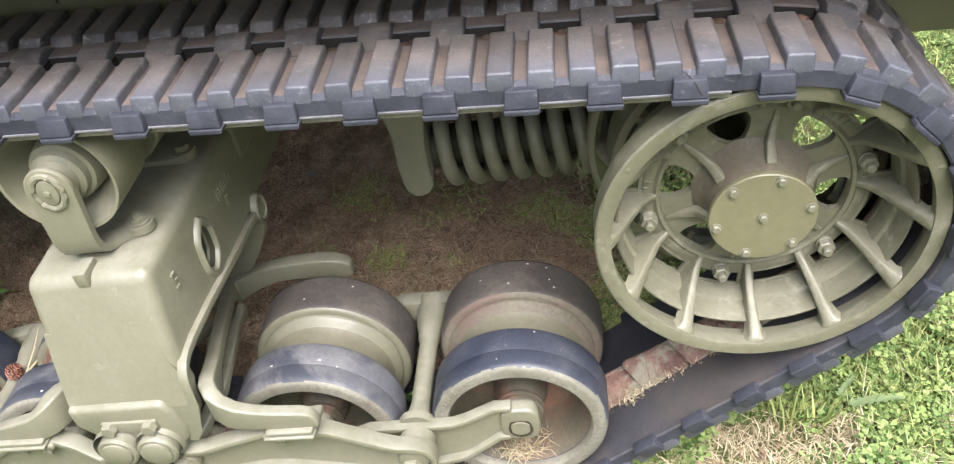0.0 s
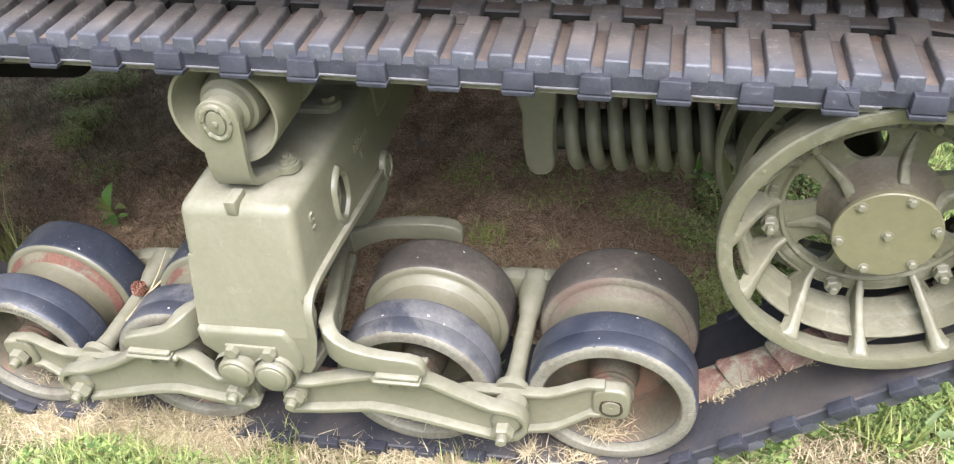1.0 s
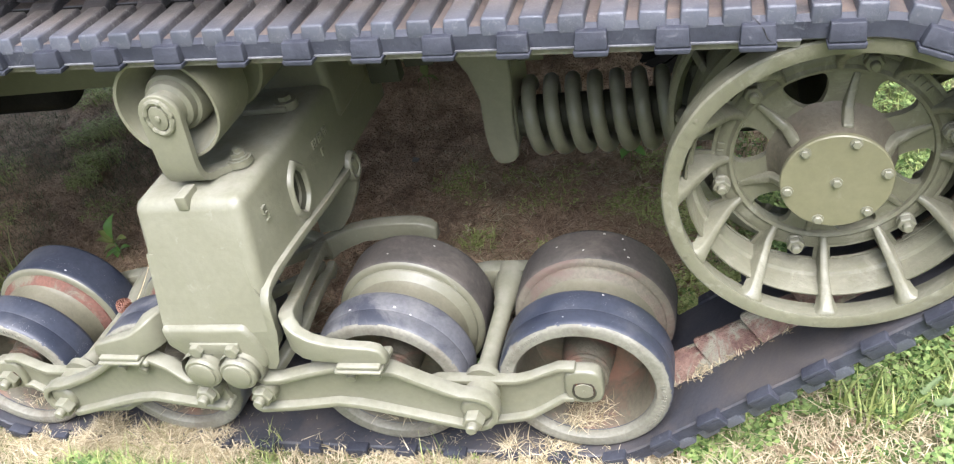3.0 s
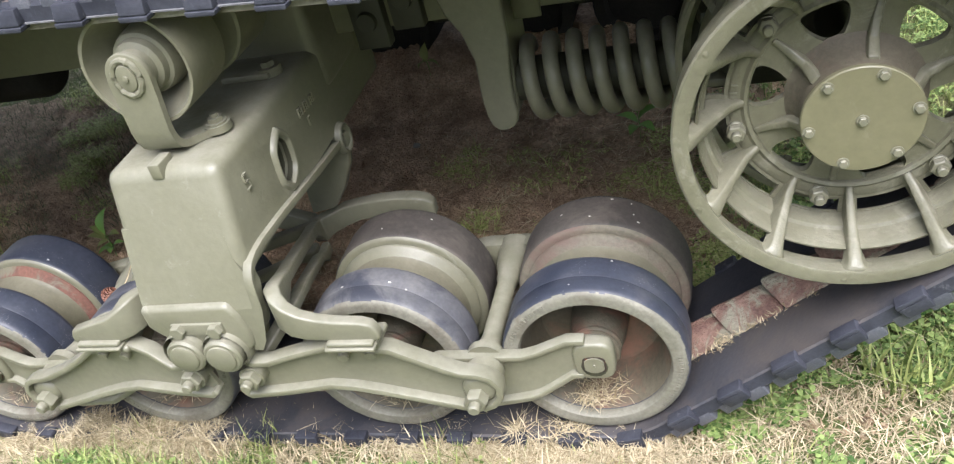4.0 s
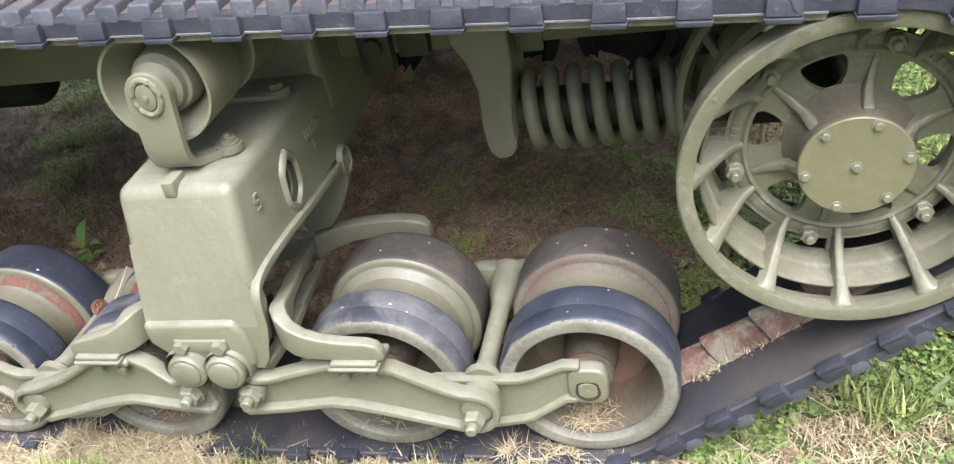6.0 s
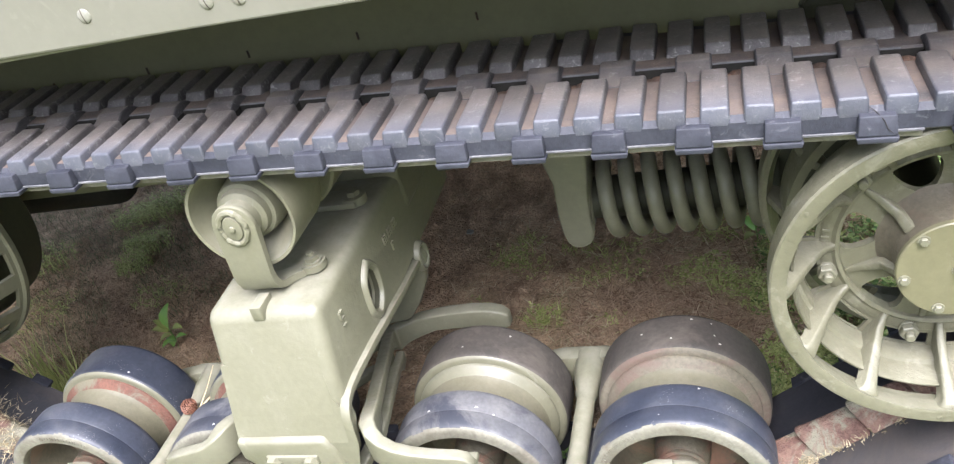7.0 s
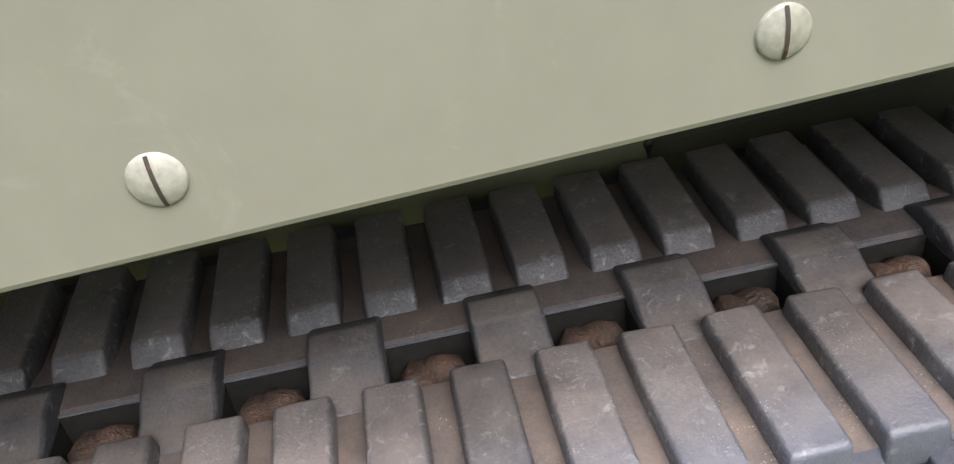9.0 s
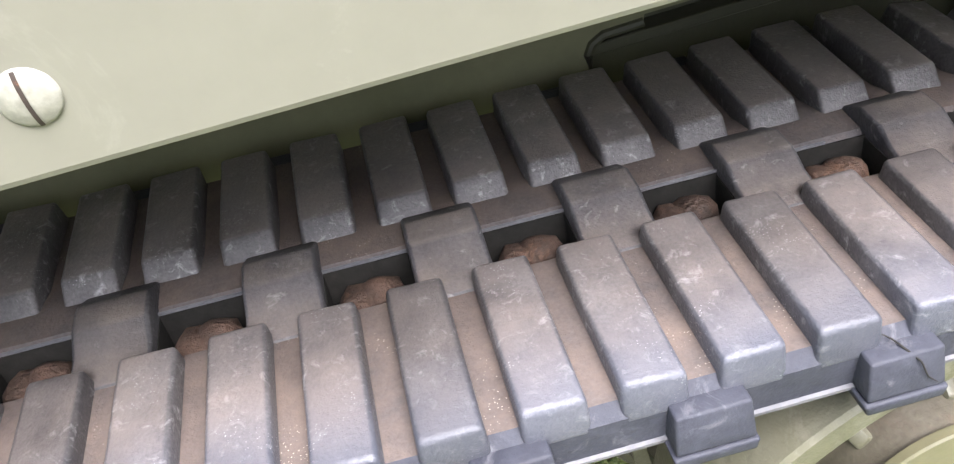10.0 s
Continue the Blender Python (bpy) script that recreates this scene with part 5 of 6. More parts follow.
outer_bars = [part("tread_bar", outer_bar_mesh(q), CHAIN, track) for q in (1, 2, 3, 4)]
inner_bars = [part("tread_bar", inner_bar_mesh(q), CHAIN, track) for q in (5, 6, 7, 8)]
bm = bmesh.new()
rows = []
for x in (-0.0238, 0.0238):
    rows.append([bm.verts.new((x * k, y, h)) for y, h, k in ((0.096, 0.0, 1), (0.096, 0.0335, 1), (0.112, 0.0345, 1), (0.123, 0.0362, 0.99), (0.139, 0.0440, 0.97), (0.160, 0.0440, 0.97), (0.170, 0.0385, 1), (0.180, 0.0335, 1), (0.182, 0.0, 1))])
for i in range(9):
    bm.faces.new((rows[0][i], rows[1][i], rows[1][(i + 1) % 9], rows[0][(i + 1) % 9]))
bm.faces.new(rows[0])
bm.faces.new(rows[1][::-1])
bevelled(bm, 0.0030, 3, 25)
block = part("centre_block", bm, BLOCK, track)
bm = bmesh.new()
for v in box(bm, -0.0215, 0.0215, -0.027, -0.006, 0.0028, 0.0265):
    if v.co[2] > 0.02:
        v.co[0] *= 0.93
        if v.co[1] < -0.02:
            v.co[1] += 0.005
for v in box(bm, -0.0232, 0.0232, -0.0282, -0.006, -0.0060, 0.0016):      # a foot below the moulding line
    if v.co[2] < -0.003:
        v.co[0] *= 0.92
box(bm, -0.0205, 0.0205, -0.0255, -0.006, 0.0005, 0.0040)
bevelled(bm, 0.0024, 3)
clip = part("edge_clip", bm, EDGE, track, "blue-black rubber lug on the track's edge")
clip_in = twin(clip, Matrix.Identity(4))
bm = bmesh.new()
box(bm, -0.046, 0.046, 0.107, 0.160, -0.006, 0.003)
vs = box(bm, -0.0500, 0.0500, 0.094, 0.178, -0.037, -0.0015)      # a roof-shaped ridge with slanting ends
for v in vs:
    if v.co[2] < -0.02:
        v.co[1] = 0.146 + (v.co[1] - YC) * 0.14
        v.co[2] += 0.009 if v.co[0] < 0 else -0.002
        v.co[0] = v.co[0] * 0.94 + 0.010
    elif v.co[1] < YC:
        v.co[0] -= 0.012
    else:
        v.co[0] -= 0.004
bevelled(bm, 0.0045, 2)
bmesh.ops.subdivide_edges(bm, edges=[e for e in bm.edges if e.calc_length() > 0.02], cuts=4, use_grid_fill=True)
for v in bm.verts:      # a lip along the foot, a hollow behind it, hammered and rusted out of true
    v.co += noise.noise_vector(v.co * 60) * 0.0016 + noise.noise_vector(v.co * 22) * 0.0024
    if -0.030 < v.co[2] < -0.004 and v.co[1] < 0.136:
        v.co += Vector((0, 0.45, 0.9)) * 0.0055 * math.sin(math.pi * (v.co[2] + 0.030) / 0.026) * max(0.0, 1 - abs(v.co[0] + 0.004) / 0.040)
for cx_, cy_, sx_, sy_, sz_ in ((0.006, 0.131, 0.017, 0.018, 0.017), (-0.010, 0.128, 0.015, 0.020, 0.014)):   # knuckle seen through the gaps
    vs = bmesh.ops.create_icosphere(bm, subdivisions=2, radius=1.0)["verts"]
    for v in vs:
        k = 1 + 0.16 * noise.noise(v.co * 1.5 + Vector((cx_ * 90, 0, 0))) + 0.10 * noise.noise(v.co * 4 + Vector((cx_ * 60, 3, 0)))
        p = Vector((max(-0.8, min(0.8, v.co[0])), max(-0.8, min(0.8, v.co[1])), v.co[2])) * k
        v.co = Vector((cx_ + p[0] * sx_, cy_ + p[1] * sy_, 0.011 + p[2] * sz_))
# thin plate added over the gap's floor, blackened for shade
box(bm, -0.0475, 0.0475, 0.106, 0.163, 0.0032, 0.0046)
box(bm, -0.0270, 0.0270, 0.1478, 0.1488, 0.0046, 0.0300)      # thin steel frame round the gap
box(bm, -0.0276, -0.0266, 0.1120, 0.1488, 0.0046, 0.0285)
box(bm, 0.0266, 0.0276, 0.1120, 0.1488, 0.0046, 0.0285)
guide = part("steel_guide", bm, [RUST, BLACK, KNUCKLE], track, "rusty steel guide plate of the track")
for p in guide.data.polygons:      # rust outside, knuckle in the gap; black seat and frame stand in for its shade
    u, w, h = p.center
    if h > -0.001:
        p.material_index = 1 if 0.003 < h < 0.005 and (abs(u) > 0.04 or w < 0.1065 or w > 0.1625 or p.area > 1e-4) or (h > 0.005 and (abs(u) > 0.0262 or w > 0.1475)) else 2
made = set()


def place_piece(ob, m):
    if ob not in made:
        made.add(ob)
        ob.matrix_basis = m
    else:
        twin(ob, m)


MIRROR = Matrix.Translation((0, 2 * YC, 0)) @ Matrix.Rotation(math.pi, 4, "Z")
for i in range(LINKS):
    s = PHASE + STEP * i
    place_piece(block, link_pose(s))
    place_piece(clip, link_pose(s))
    place_piece(clip_in, link_pose(s) @ MIRROR)
    place_piece(guide, link_pose(s + STEP / 2))
    for k in (-0.25, 0.25):
        m = link_pose(s + STEP * k)
        pick = (i * 5 + (3 if k > 0 else 0)) % 7 % 4
        place_piece(outer_bars[pick], m)
        place_piece(inner_bars[3 - pick], m)

bm = bmesh.new()   # a crack across one lug of the track
tube(bm, [(-0.010, -0.0085, 0.0338), (-0.003, -0.0115, 0.0290), (0.001, -0.0190, 0.0268), (0.006, -0.0245, 0.0220), (0.010, -0.0266, 0.0120), (0.016, -0.0270, 0.0060)], [0.0002, 0.0005, 0.0006, 0.0005, 0.0005, 0.0002], 6)
part("crack", bm, BLACK, track, "dark crack across a rubber lug").matrix_basis = link_pose(PHASE + 3 * STEP)

# -- the far side's running gear, blacked in place of the shade under the floor --
FAR = 1.55
bm = bmesh.new()
rows = []
for i in range(LINKS * 2):
    p, d, o = track_frame(PHASE + STEP * i / 2)
    rows.append([bm.verts.new((p[0] + o[0] * h, y, p[1] + o[1] * h)) for y, h in ((FAR, 0.0), (FAR, 0.04), (FAR + 0.3, 0.04), (FAR + 0.3, 0.0))])
for i in range(len(rows)):
    a, b = rows[i], rows[(i + 1) % len(rows)]
    for k in range(4):
        bm.faces.new((a[k], a[(k + 1) % 4], b[(k + 1) % 4], b[k]))
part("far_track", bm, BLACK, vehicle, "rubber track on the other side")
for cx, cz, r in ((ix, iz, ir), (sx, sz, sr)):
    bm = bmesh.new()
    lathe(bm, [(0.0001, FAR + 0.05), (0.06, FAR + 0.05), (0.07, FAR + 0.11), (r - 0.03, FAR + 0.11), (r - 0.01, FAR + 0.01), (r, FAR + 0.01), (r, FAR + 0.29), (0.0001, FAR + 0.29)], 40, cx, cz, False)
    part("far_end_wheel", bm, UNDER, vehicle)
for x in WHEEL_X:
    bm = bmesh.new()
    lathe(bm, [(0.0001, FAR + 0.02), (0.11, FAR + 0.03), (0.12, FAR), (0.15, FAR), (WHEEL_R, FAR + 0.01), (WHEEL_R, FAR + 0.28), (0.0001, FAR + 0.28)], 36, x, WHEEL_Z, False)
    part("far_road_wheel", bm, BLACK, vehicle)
# plain blocks for the unseen far bogie; they also keep light out
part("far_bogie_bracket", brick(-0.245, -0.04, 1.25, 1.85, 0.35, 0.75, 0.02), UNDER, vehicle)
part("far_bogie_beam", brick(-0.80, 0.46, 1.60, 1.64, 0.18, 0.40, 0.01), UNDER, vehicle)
# unseen sheet added low on the far side to hold back light
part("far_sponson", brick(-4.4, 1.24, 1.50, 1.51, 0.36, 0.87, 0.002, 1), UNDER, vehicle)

# ---- ground ----
def ground_z(x, y):
    """Lawn outside, a bare hollow under the vehicle."""
    n = noise.noise(Vector((x * 3.1, y * 3.1, 0.3))) * 0.010 + noise.noise(Vector((x * 11, y * 11, 2.0))) * 0.005 + noise.noise(Vector((x * 37, y * 37, 5.0))) * 0.0025
    inside = min(max((y - 0.05) / 0.5, 0), 1) * min(max((1.0 - x) / 0.5, 0), 1)
    lumps = abs(noise.noise(Vector((x * 13, y * 13, 8.0)))) * 0.016 + abs(noise.noise(Vector((x * 29, y * 29, 1.0)))) * 0.009
    bank = min(max((y - 1.36) / 0.22, 0), 1) * min(max((2.35 - y) / 0.4, 0), 1) * min(max((x + 1.05) / 0.25, 0), 1) * min(max((0.62 - x) / 0.25, 0), 1)      # earth heaped under the far side
    return n + 0.004 - (0.040 - lumps) * inside + 0.15 * bank * bank * (3 - 2 * bank)


def bare(x, y):
    """How bare the ground is: 1 under the vehicle, 0 on the lawn."""
    e = noise.noise(Vector((x * 4, y * 4, 7.0))) * 0.10 + noise.noise(Vector((x * 15, y * 15, 3.0))) * 0.04
    a = min(max((y - 0.03 - 0.36 * min(max((-0.95 - x) / 0.3, 0), 1) + e * 0.5) / 0.06, 0), 1)
    b = min(max((0.80 - x + e * 2 + 0.2 * max(y - 0.6, 0)) / 0.3, 0), 1)
    c = min(max((1.95 - y + e) / 0.2, 0), 1)
    return a * b * c


def spaced(lo, hi, step, far):
    core = [lo + step * i for i in range(int(round((hi - lo) / step)) + 1)]
    up, down = [], []
    x, d = hi, step
    while x < far:
        d *= 1.5
        x += d
        up.append(x)
    x, d = lo, step
    while x > -far:
        d *= 1.5
        x -= d
        down.append(x)
    return down[::-1] + core + up


xs, ys = spaced(-2.2, 1.6, 0.014, 600), spaced(-0.6, 2.4, 0.014, 600)
me = bpy.data.meshes.new("ground")
gverts = [(x, y, ground_z(x, y)) for x in xs for y in ys]
ny = len(ys)
gfaces = [(i * ny + j, (i + 1) * ny + j, (i + 1) * ny + j + 1, i * ny + j + 1) for i in range(len(xs) - 1) for j in range(ny - 1)]
me.from_pydata(gverts, [], gfaces)
me.shade_smooth()
me.materials.append(SOIL)
me.materials.append(THATCH)
for p in me.polygons:
    if bare(p.center[0], p.center[1]) < 0.5:
        p.material_index = 1
ground = tagged(new("ground", me), "bare brown soil under the vehicle and lawn around it", "ground", kind="structure")


def blade(verts, faces, x, y, z, h, w, lean, turn):
    dx, dy = math.cos(turn), math.sin(turn)
    ux, uy = -dy * w, dx * w
    b = len(verts)
    mx, my = x + dx * lean * 0.35, y + dy * lean * 0.35
    verts += [(x - ux, y - uy, z), (x + ux, y + uy, z), (mx - ux * 0.8, my - uy * 0.8, z + h * 0.6), (mx + ux * 0.8, my + uy * 0.8, z + h * 0.6), (x + dx * lean, y + dy * lean, z + h)]
    faces += [(b, b + 1, b + 3, b + 2), (b + 2, b + 3, b + 4)]


def clover(verts, faces, x, y, z, r, turn, tilt):
    for k in range(3):
        a = turn + k * 2.094
        b = len(verts)
        for rad, da, up in ((0, 0, 0), (0.75, -0.55, 0.1), (1.0, -0.22, 0.16), (0.9, 0.0, 0.10), (1.0, 0.22, 0.16), (0.75, 0.55, 0.1)):
            px, py = r * rad * math.cos(a + da), r * rad * math.sin(a + da)
            verts.append((x + px, y + py, z + r * up * 1.5 + tilt * px))
        faces.append((b, b + 1, b + 2, b + 3, b + 4, b + 5))


def stuff(name, verts, faces, material, label, category):
    me = bpy.data.meshes.new(name)
    me.from_pydata(verts, [], faces)
    me.materials.append(material)
    return tagged(new(name, me), label, category, kind="stuff")


random.seed(11)
gv, gf, cv, cf, sv, sf = [], [], [], [], [], []
for (x0, x1, y0, y1), per_m2 in (((-1.6, 0.75, -0.45, 0.10), 26000), ((0.3, 1.9, -0.5, 0.9), 24000), ((-2.0, -0.9, 0.10, 0.50), 16000), ((-2.0, -1.6, -0.45, 0.10), 20000), ((0.55, 2.1, 0.9, 2.6), 9000), ((-2.4, 0.55, 1.7, 3.0), 5000), ((-2.4, -1.0, 0.0, 1.7), 4000)):
    for _ in range(int((x1 - x0) * (y1 - y0) * per_m2)):
        x, y = random.uniform(x0, x1), random.uniform(y0, y1)
        if bare(x, y) > random.random() * 0.9 + 0.05:
            continue
        z = ground_z(x, y) - 0.003
        dry = 0.7 * noise.noise(Vector((x * 3.3, y * 3.3, 4.0))) + 0.6 * noise.noise(Vector((x * 10, y * 10, 1.0)))
        if x < 0.58:      # a straw mat along the track, green further out
            dry += 0.95 * min(max((y + 0.10) / 0.05, 0), 1)
            dry += 0.58 if x < -0.78 else (0.0 if x < -0.14 else 0.45)
        else:
            dry += 0.40 * math.exp(-((y - 0.03) / 0.07) ** 2 - ((x - 0.97) / 0.14) ** 2) + 0.35 * math.exp(-((y + 0.04) / 0.07) ** 2 - ((x - 0.70) / 0.16) ** 2) + (0.44 if y < 0.12 else 0.14) - (0.20 if x > 1.05 else 0.0)
        pick = random.random()
        turn = random.uniform(0, 6.283)
        if dry > 0.02 + 0.62 * pick:
            if x < -0.35 and noise.noise(Vector((x * 6, y * 6, 15.0))) > random.random() - 0.45:      # thin yellowish grass comes through the straw
                blade(gv, gf, x, y, z, random.uniform(0.010, 0.034), random.uniform(0.0006, 0.0012), random.uniform(0.008, 0.03), turn)
                continue
            blade(sv, sf, x, y, z + random.uniform(0, 0.015), random.uniform(0.004, 0.026), random.uniform(0.0007, 0.0015), random.uniform(0.014, 0.046), turn)
        elif pick < (0.80 if x < 0.3 else 0.64):
            tall = 1.5 if x < 0.3 else 1.15
            blade(gv, gf, x, y, z, tall * random.uniform(0.015, 0.045), random.uniform(0.0009, 0.002), tall * random.uniform(0.008, 0.04), turn)
        else:
            clover(cv, cf, x, y, z + random.uniform(0.006, 0.030) + max(0.03 * noise.noise(Vector((x * 8, y * 8, 6.0))), -0.01), random.uniform(0.007, 0.0165), turn, random.uniform(-0.4, 0.4))
stuff("lawn_grass", gv, gf, GRASS, "short green lawn grass round the vehicle", "grass")
stuff("clover_patch", cv, cf, CLOVER, "low clover leaves in the lawn", "clover")
stuff("dry_grass", sv, sf, STRAW, "dry yellow straw lying along the track", "straw")
mv, mf = [], []
for _ in range(9000):      # straw banked up against the track's edge
    x, y = random.uniform(-1.0, 0.56), -0.035 - 0.06 * random.random() + 0.05 * random.random() ** 2
    lift = (0.5 if x < -0.30 or x > 0.14 else 0.05) + 0.9 * noise.noise(Vector((x * 7, y * 7, 3.0)))
    if lift < 0.25 * random.random() + 0.1:
        continue
    z = ground_z(x, y) + 0.034 * min(lift, 1) * random.random()
    blade(mv, mf, x, y, z, random.uniform(0.0, 0.022), random.uniform(0.0005, 0.0012), random.uniform(0.02, 0.055), random.uniform(0, 6.283))
for _ in range(6500):      # and drifted over the belt as far as the wheels
    x, y = random.uniform(-0.66, 0.42), random.uniform(-0.04, 0.03)
    drift = (0.35 if x < -0.32 or x > 0.28 else -0.25) + 0.9 * noise.noise(Vector((x * 5, 1.7, 8.0))) + 0.4 * noise.noise(Vector((x * 17, y * 17, 5.0))) - 7 * max(y, 0)
    if drift < 0.15 + 0.3 * random.random():
        continue
    blade(mv, mf, x, y, 0.030 + 0.022 * min(drift, 1) * random.random(), random.uniform(-0.004, 0.018), random.uniform(0.0005, 0.0012), random.uniform(0.02, 0.055), random.uniform(0, 6.283))
stuff("straw_bank", mv, mf, STRAW, "dry straw banked against the lower track", "straw")
wv, wf = [], []
for _ in range(150):       # long bleached stems lying over the lawn
    x, y = random.uniform(0.5, 1.5), random.uniform(-0.4, 0.5)
    if bare(x, y) < 0.3:
        blade(wv, wf, x, y, ground_z(x, y) + random.uniform(0.025, 0.045), random.uniform(-0.015, 0.02), random.uniform(0.0006, 0.0011), random.uniform(0.06, 0.14), random.uniform(0, 6.283))
stuff("bleached_stems", wv, wf, STRAW, "long bleached stems lying over the lawn", "straw")
lv, lf = [], []
for _ in range(6500):
    x, y = random.uniform(-1.9, 1.0), random.uniform(0.0, 1.9)
    blade(lv, lf, x, y, ground_z(x, y) + 0.001, random.uniform(0.0, 0.010), random.uniform(0.0008, 0.0024), random.uniform(0.006, 0.035), random.uniform(0, 6.283))
dv, df = [], []
for _ in range(26000):      # dull dry grass on the soil further forward
    x, y = random.uniform(-2.3, -0.55), random.uniform(0.35, 2.4)
    if noise.noise(Vector((x * 3.5, y * 3.5, 12.0))) + 0.5 * noise.noise(Vector((x * 12, y * 12, 2.0))) - 0.4 * (x + 0.9) < 0.10:
        continue
    blade(dv, df, x, y, ground_z(x, y), random.uniform(0.004, 0.035), random.uniform(0.0006, 0.0014), random.uniform(0.01, 0.05), random.uniform(0, 6.283))
stuff("dull_grass", dv, df, DULL, "dull grey-green grass on shaded soil", "grass")
pv, pf = [], []
for _ in range(8000):
    x, y = random.uniform(-1.2, 1.0), random.uniform(0.3, 1.5)
    if noise.noise(Vector((x * 4.5, y * 4.5, 9.0))) + 0.35 * x < 0.02:
        continue
    blade(pv, pf, x, y, ground_z(x, y) + 0.002, random.uniform(0.0, 0.018), random.uniform(0.0006, 0.0014), random.uniform(0.015, 0.075), random.uniform(0, 6.283))
for _ in range(900):      # coarse broken stems, thickest towards the idler wheel
    x, y = random.uniform(-0.05, 0.85), random.uniform(0.42, 1.35)
    if noise.noise(Vector((x * 5, y * 5, 19.0))) + 0.7 * x < 0.15:
        continue
    blade(pv, pf, x, y, ground_z(x, y) + random.uniform(0.004, 0.012), random.uniform(-0.004, 0.016), random.uniform(0.0011, 0.0022), random.uniform(0.02, 0.085), random.uniform(0, 6.283))
stuff("pale_stalks", pv, pf, STRAW, "pale dry stalks strewn over the soil", "straw")
for cx, cy, sx_, sy_, n in ((0.52, 0.86, 0.12, 0.10, 1500), (0.62, 0.70, 0.08, 0.10, 900), (0.36, 0.72, 0.12, 0.06, 700), (0.30, 0.95, 0.16, 0.06, 500), (-0.02, 0.92, 0.12, 0.06, 350), (0.05, 0.75, 0.2, 0.05, 400), (-1.25, 0.66, 0.16, 0.12, 1200), (-0.95, 0.78, 0.15, 0.08, 500)):
    for _ in range(n):      # matted brown stalks
        x, y = random.gauss(cx, sx_), random.gauss(cy, sy_)
        blade(lv, lf, x, y, ground_z(x, y) + random.uniform(0.001, 0.012), random.uniform(-0.004, 0.014), random.uniform(0.0007, 0.0015), random.uniform(0.02, 0.08), random.uniform(0, 6.283))
stuff("soil_litter", lv, lf, LITTER, "thin brown stalks scattered on the soil", "plant litter")


# ---- loose small things ----
def clods():
    """Crumbs of soil."""
    verts, faces = [], []
    for _ in range(9000):
        x, y = random.uniform(-1.9, 0.95), random.uniform(0.02, 1.9)
        r = random.choice((0.002, 0.003, 0.004, 0.005, 0.006, 0.008, 0.011, 0.016, 0.020))
        z, b = ground_z(x, y), len(verts)
        for dx, dy, dz in ((1, 0, 0), (-1, 0, 0), (0, 1, 0), (0, -1, 0), (0, 0, 1), (0, 0, -0.5)):
            k = r * random.uniform(0.6, 1.3)
            verts.append((x + dx * k + random.uniform(-0.3, 0.3) * r, y + dy * k, z + dz * k * 0.8))
        faces += [(b + i, b + j, b + k) for i, j in ((0, 2), (2, 1), (1, 3), (3, 0)) for k in (4,)] + [(b + j, b + i, b + 5) for i, j in ((0, 2), (2, 1), (1, 3), (3, 0))]
    stuff("soil_crumbs", verts, faces, SOIL, "loose crumbs of brown soil", "soil")


clods()


def leaf_mesh(name, material):
    """A pointed leaf one unit long, folded along its midrib."""
    verts, faces = [], []
    for i in range(7):
        t = i / 6
        w = 0.27 * math.sin(math.pi * t ** 0.8) + 0.004
        z = 0.14 * math.sin(math.pi * t)
        verts += [(t, -w, z + w * 0.35), (t, 0, z), (t, w, z + w * 0.35)]
    for i in range(6):
        a = i * 3
        faces += [(a, a + 1, a + 4, a + 3), (a + 1, a + 2, a + 5, a + 4)]
    me = bpy.data.meshes.new(name)
    me.from_pydata(verts, [], faces)
    me.shade_smooth()
    me.materials.append(material)
    return me


LEAF_MESH, PALE_LEAF = leaf_mesh("leaf", LEAF), leaf_mesh("pale_leaf", GRASS)


def seedling(x, y, leaves, label, z=None):
    """A small broad-leaved plant; leaves are rows of (height, reach angle, tilt, length, pale)."""
    p = tagged(new("seedling"), label, "plant")
    p.location = (x, y, ground_z(x, y) if z is None else z)
    top = max(l[0] for l in leaves)
    bm = bmesh.new()
    tube(bm, [(0, 0, -0.005), (0.003, 0.002, top * 0.5), (0, 0, top)], [0.002, 0.0016, 0.001], 6)
    part("stem", bm, LEAF, p)
    for hgt, turn, tilt, size, pale in leaves:
        o = new("leaf", PALE_LEAF if pale else LEAF_MESH)
        o.parent = p
        o.matrix_basis = Matrix.Translation((0, 0, hgt)) @ Matrix.Rotation(radians(turn), 4, "Z") @ Matrix.Rotation(radians(-tilt), 4, "Y") @ Matrix.Scale(size, 4)


seedling(-1.025, 0.685, ((0.075, 70, 60, 0.078, 0), (0.060, 185, 15, 0.060, 1), (0.055, 205, -30, 0.052, 1), (0.030, 10, 15, 0.045, 0), (0.028, 300, 10, 0.045, 0), (0.024, 160, 5, 0.042, 0), (0.070, 172, 35, 0.055, 1), (0.030, 250, 10, 0.045, 0), (0.062, 352, 18, 0.060, 1)), "green seedling with pale leaves in the bare soil")
seedling(0.44, 1.10, ((0.08, 80, 55, 0.07, 0), (0.06, 10, 25, 0.07, 0), (0.05, 170, 20, 0.065, 0), (0.04, 250, 5, 0.06, 0), (0.045, 320, -5, 0.06, 0)), "dark green seedling below the coil spring")
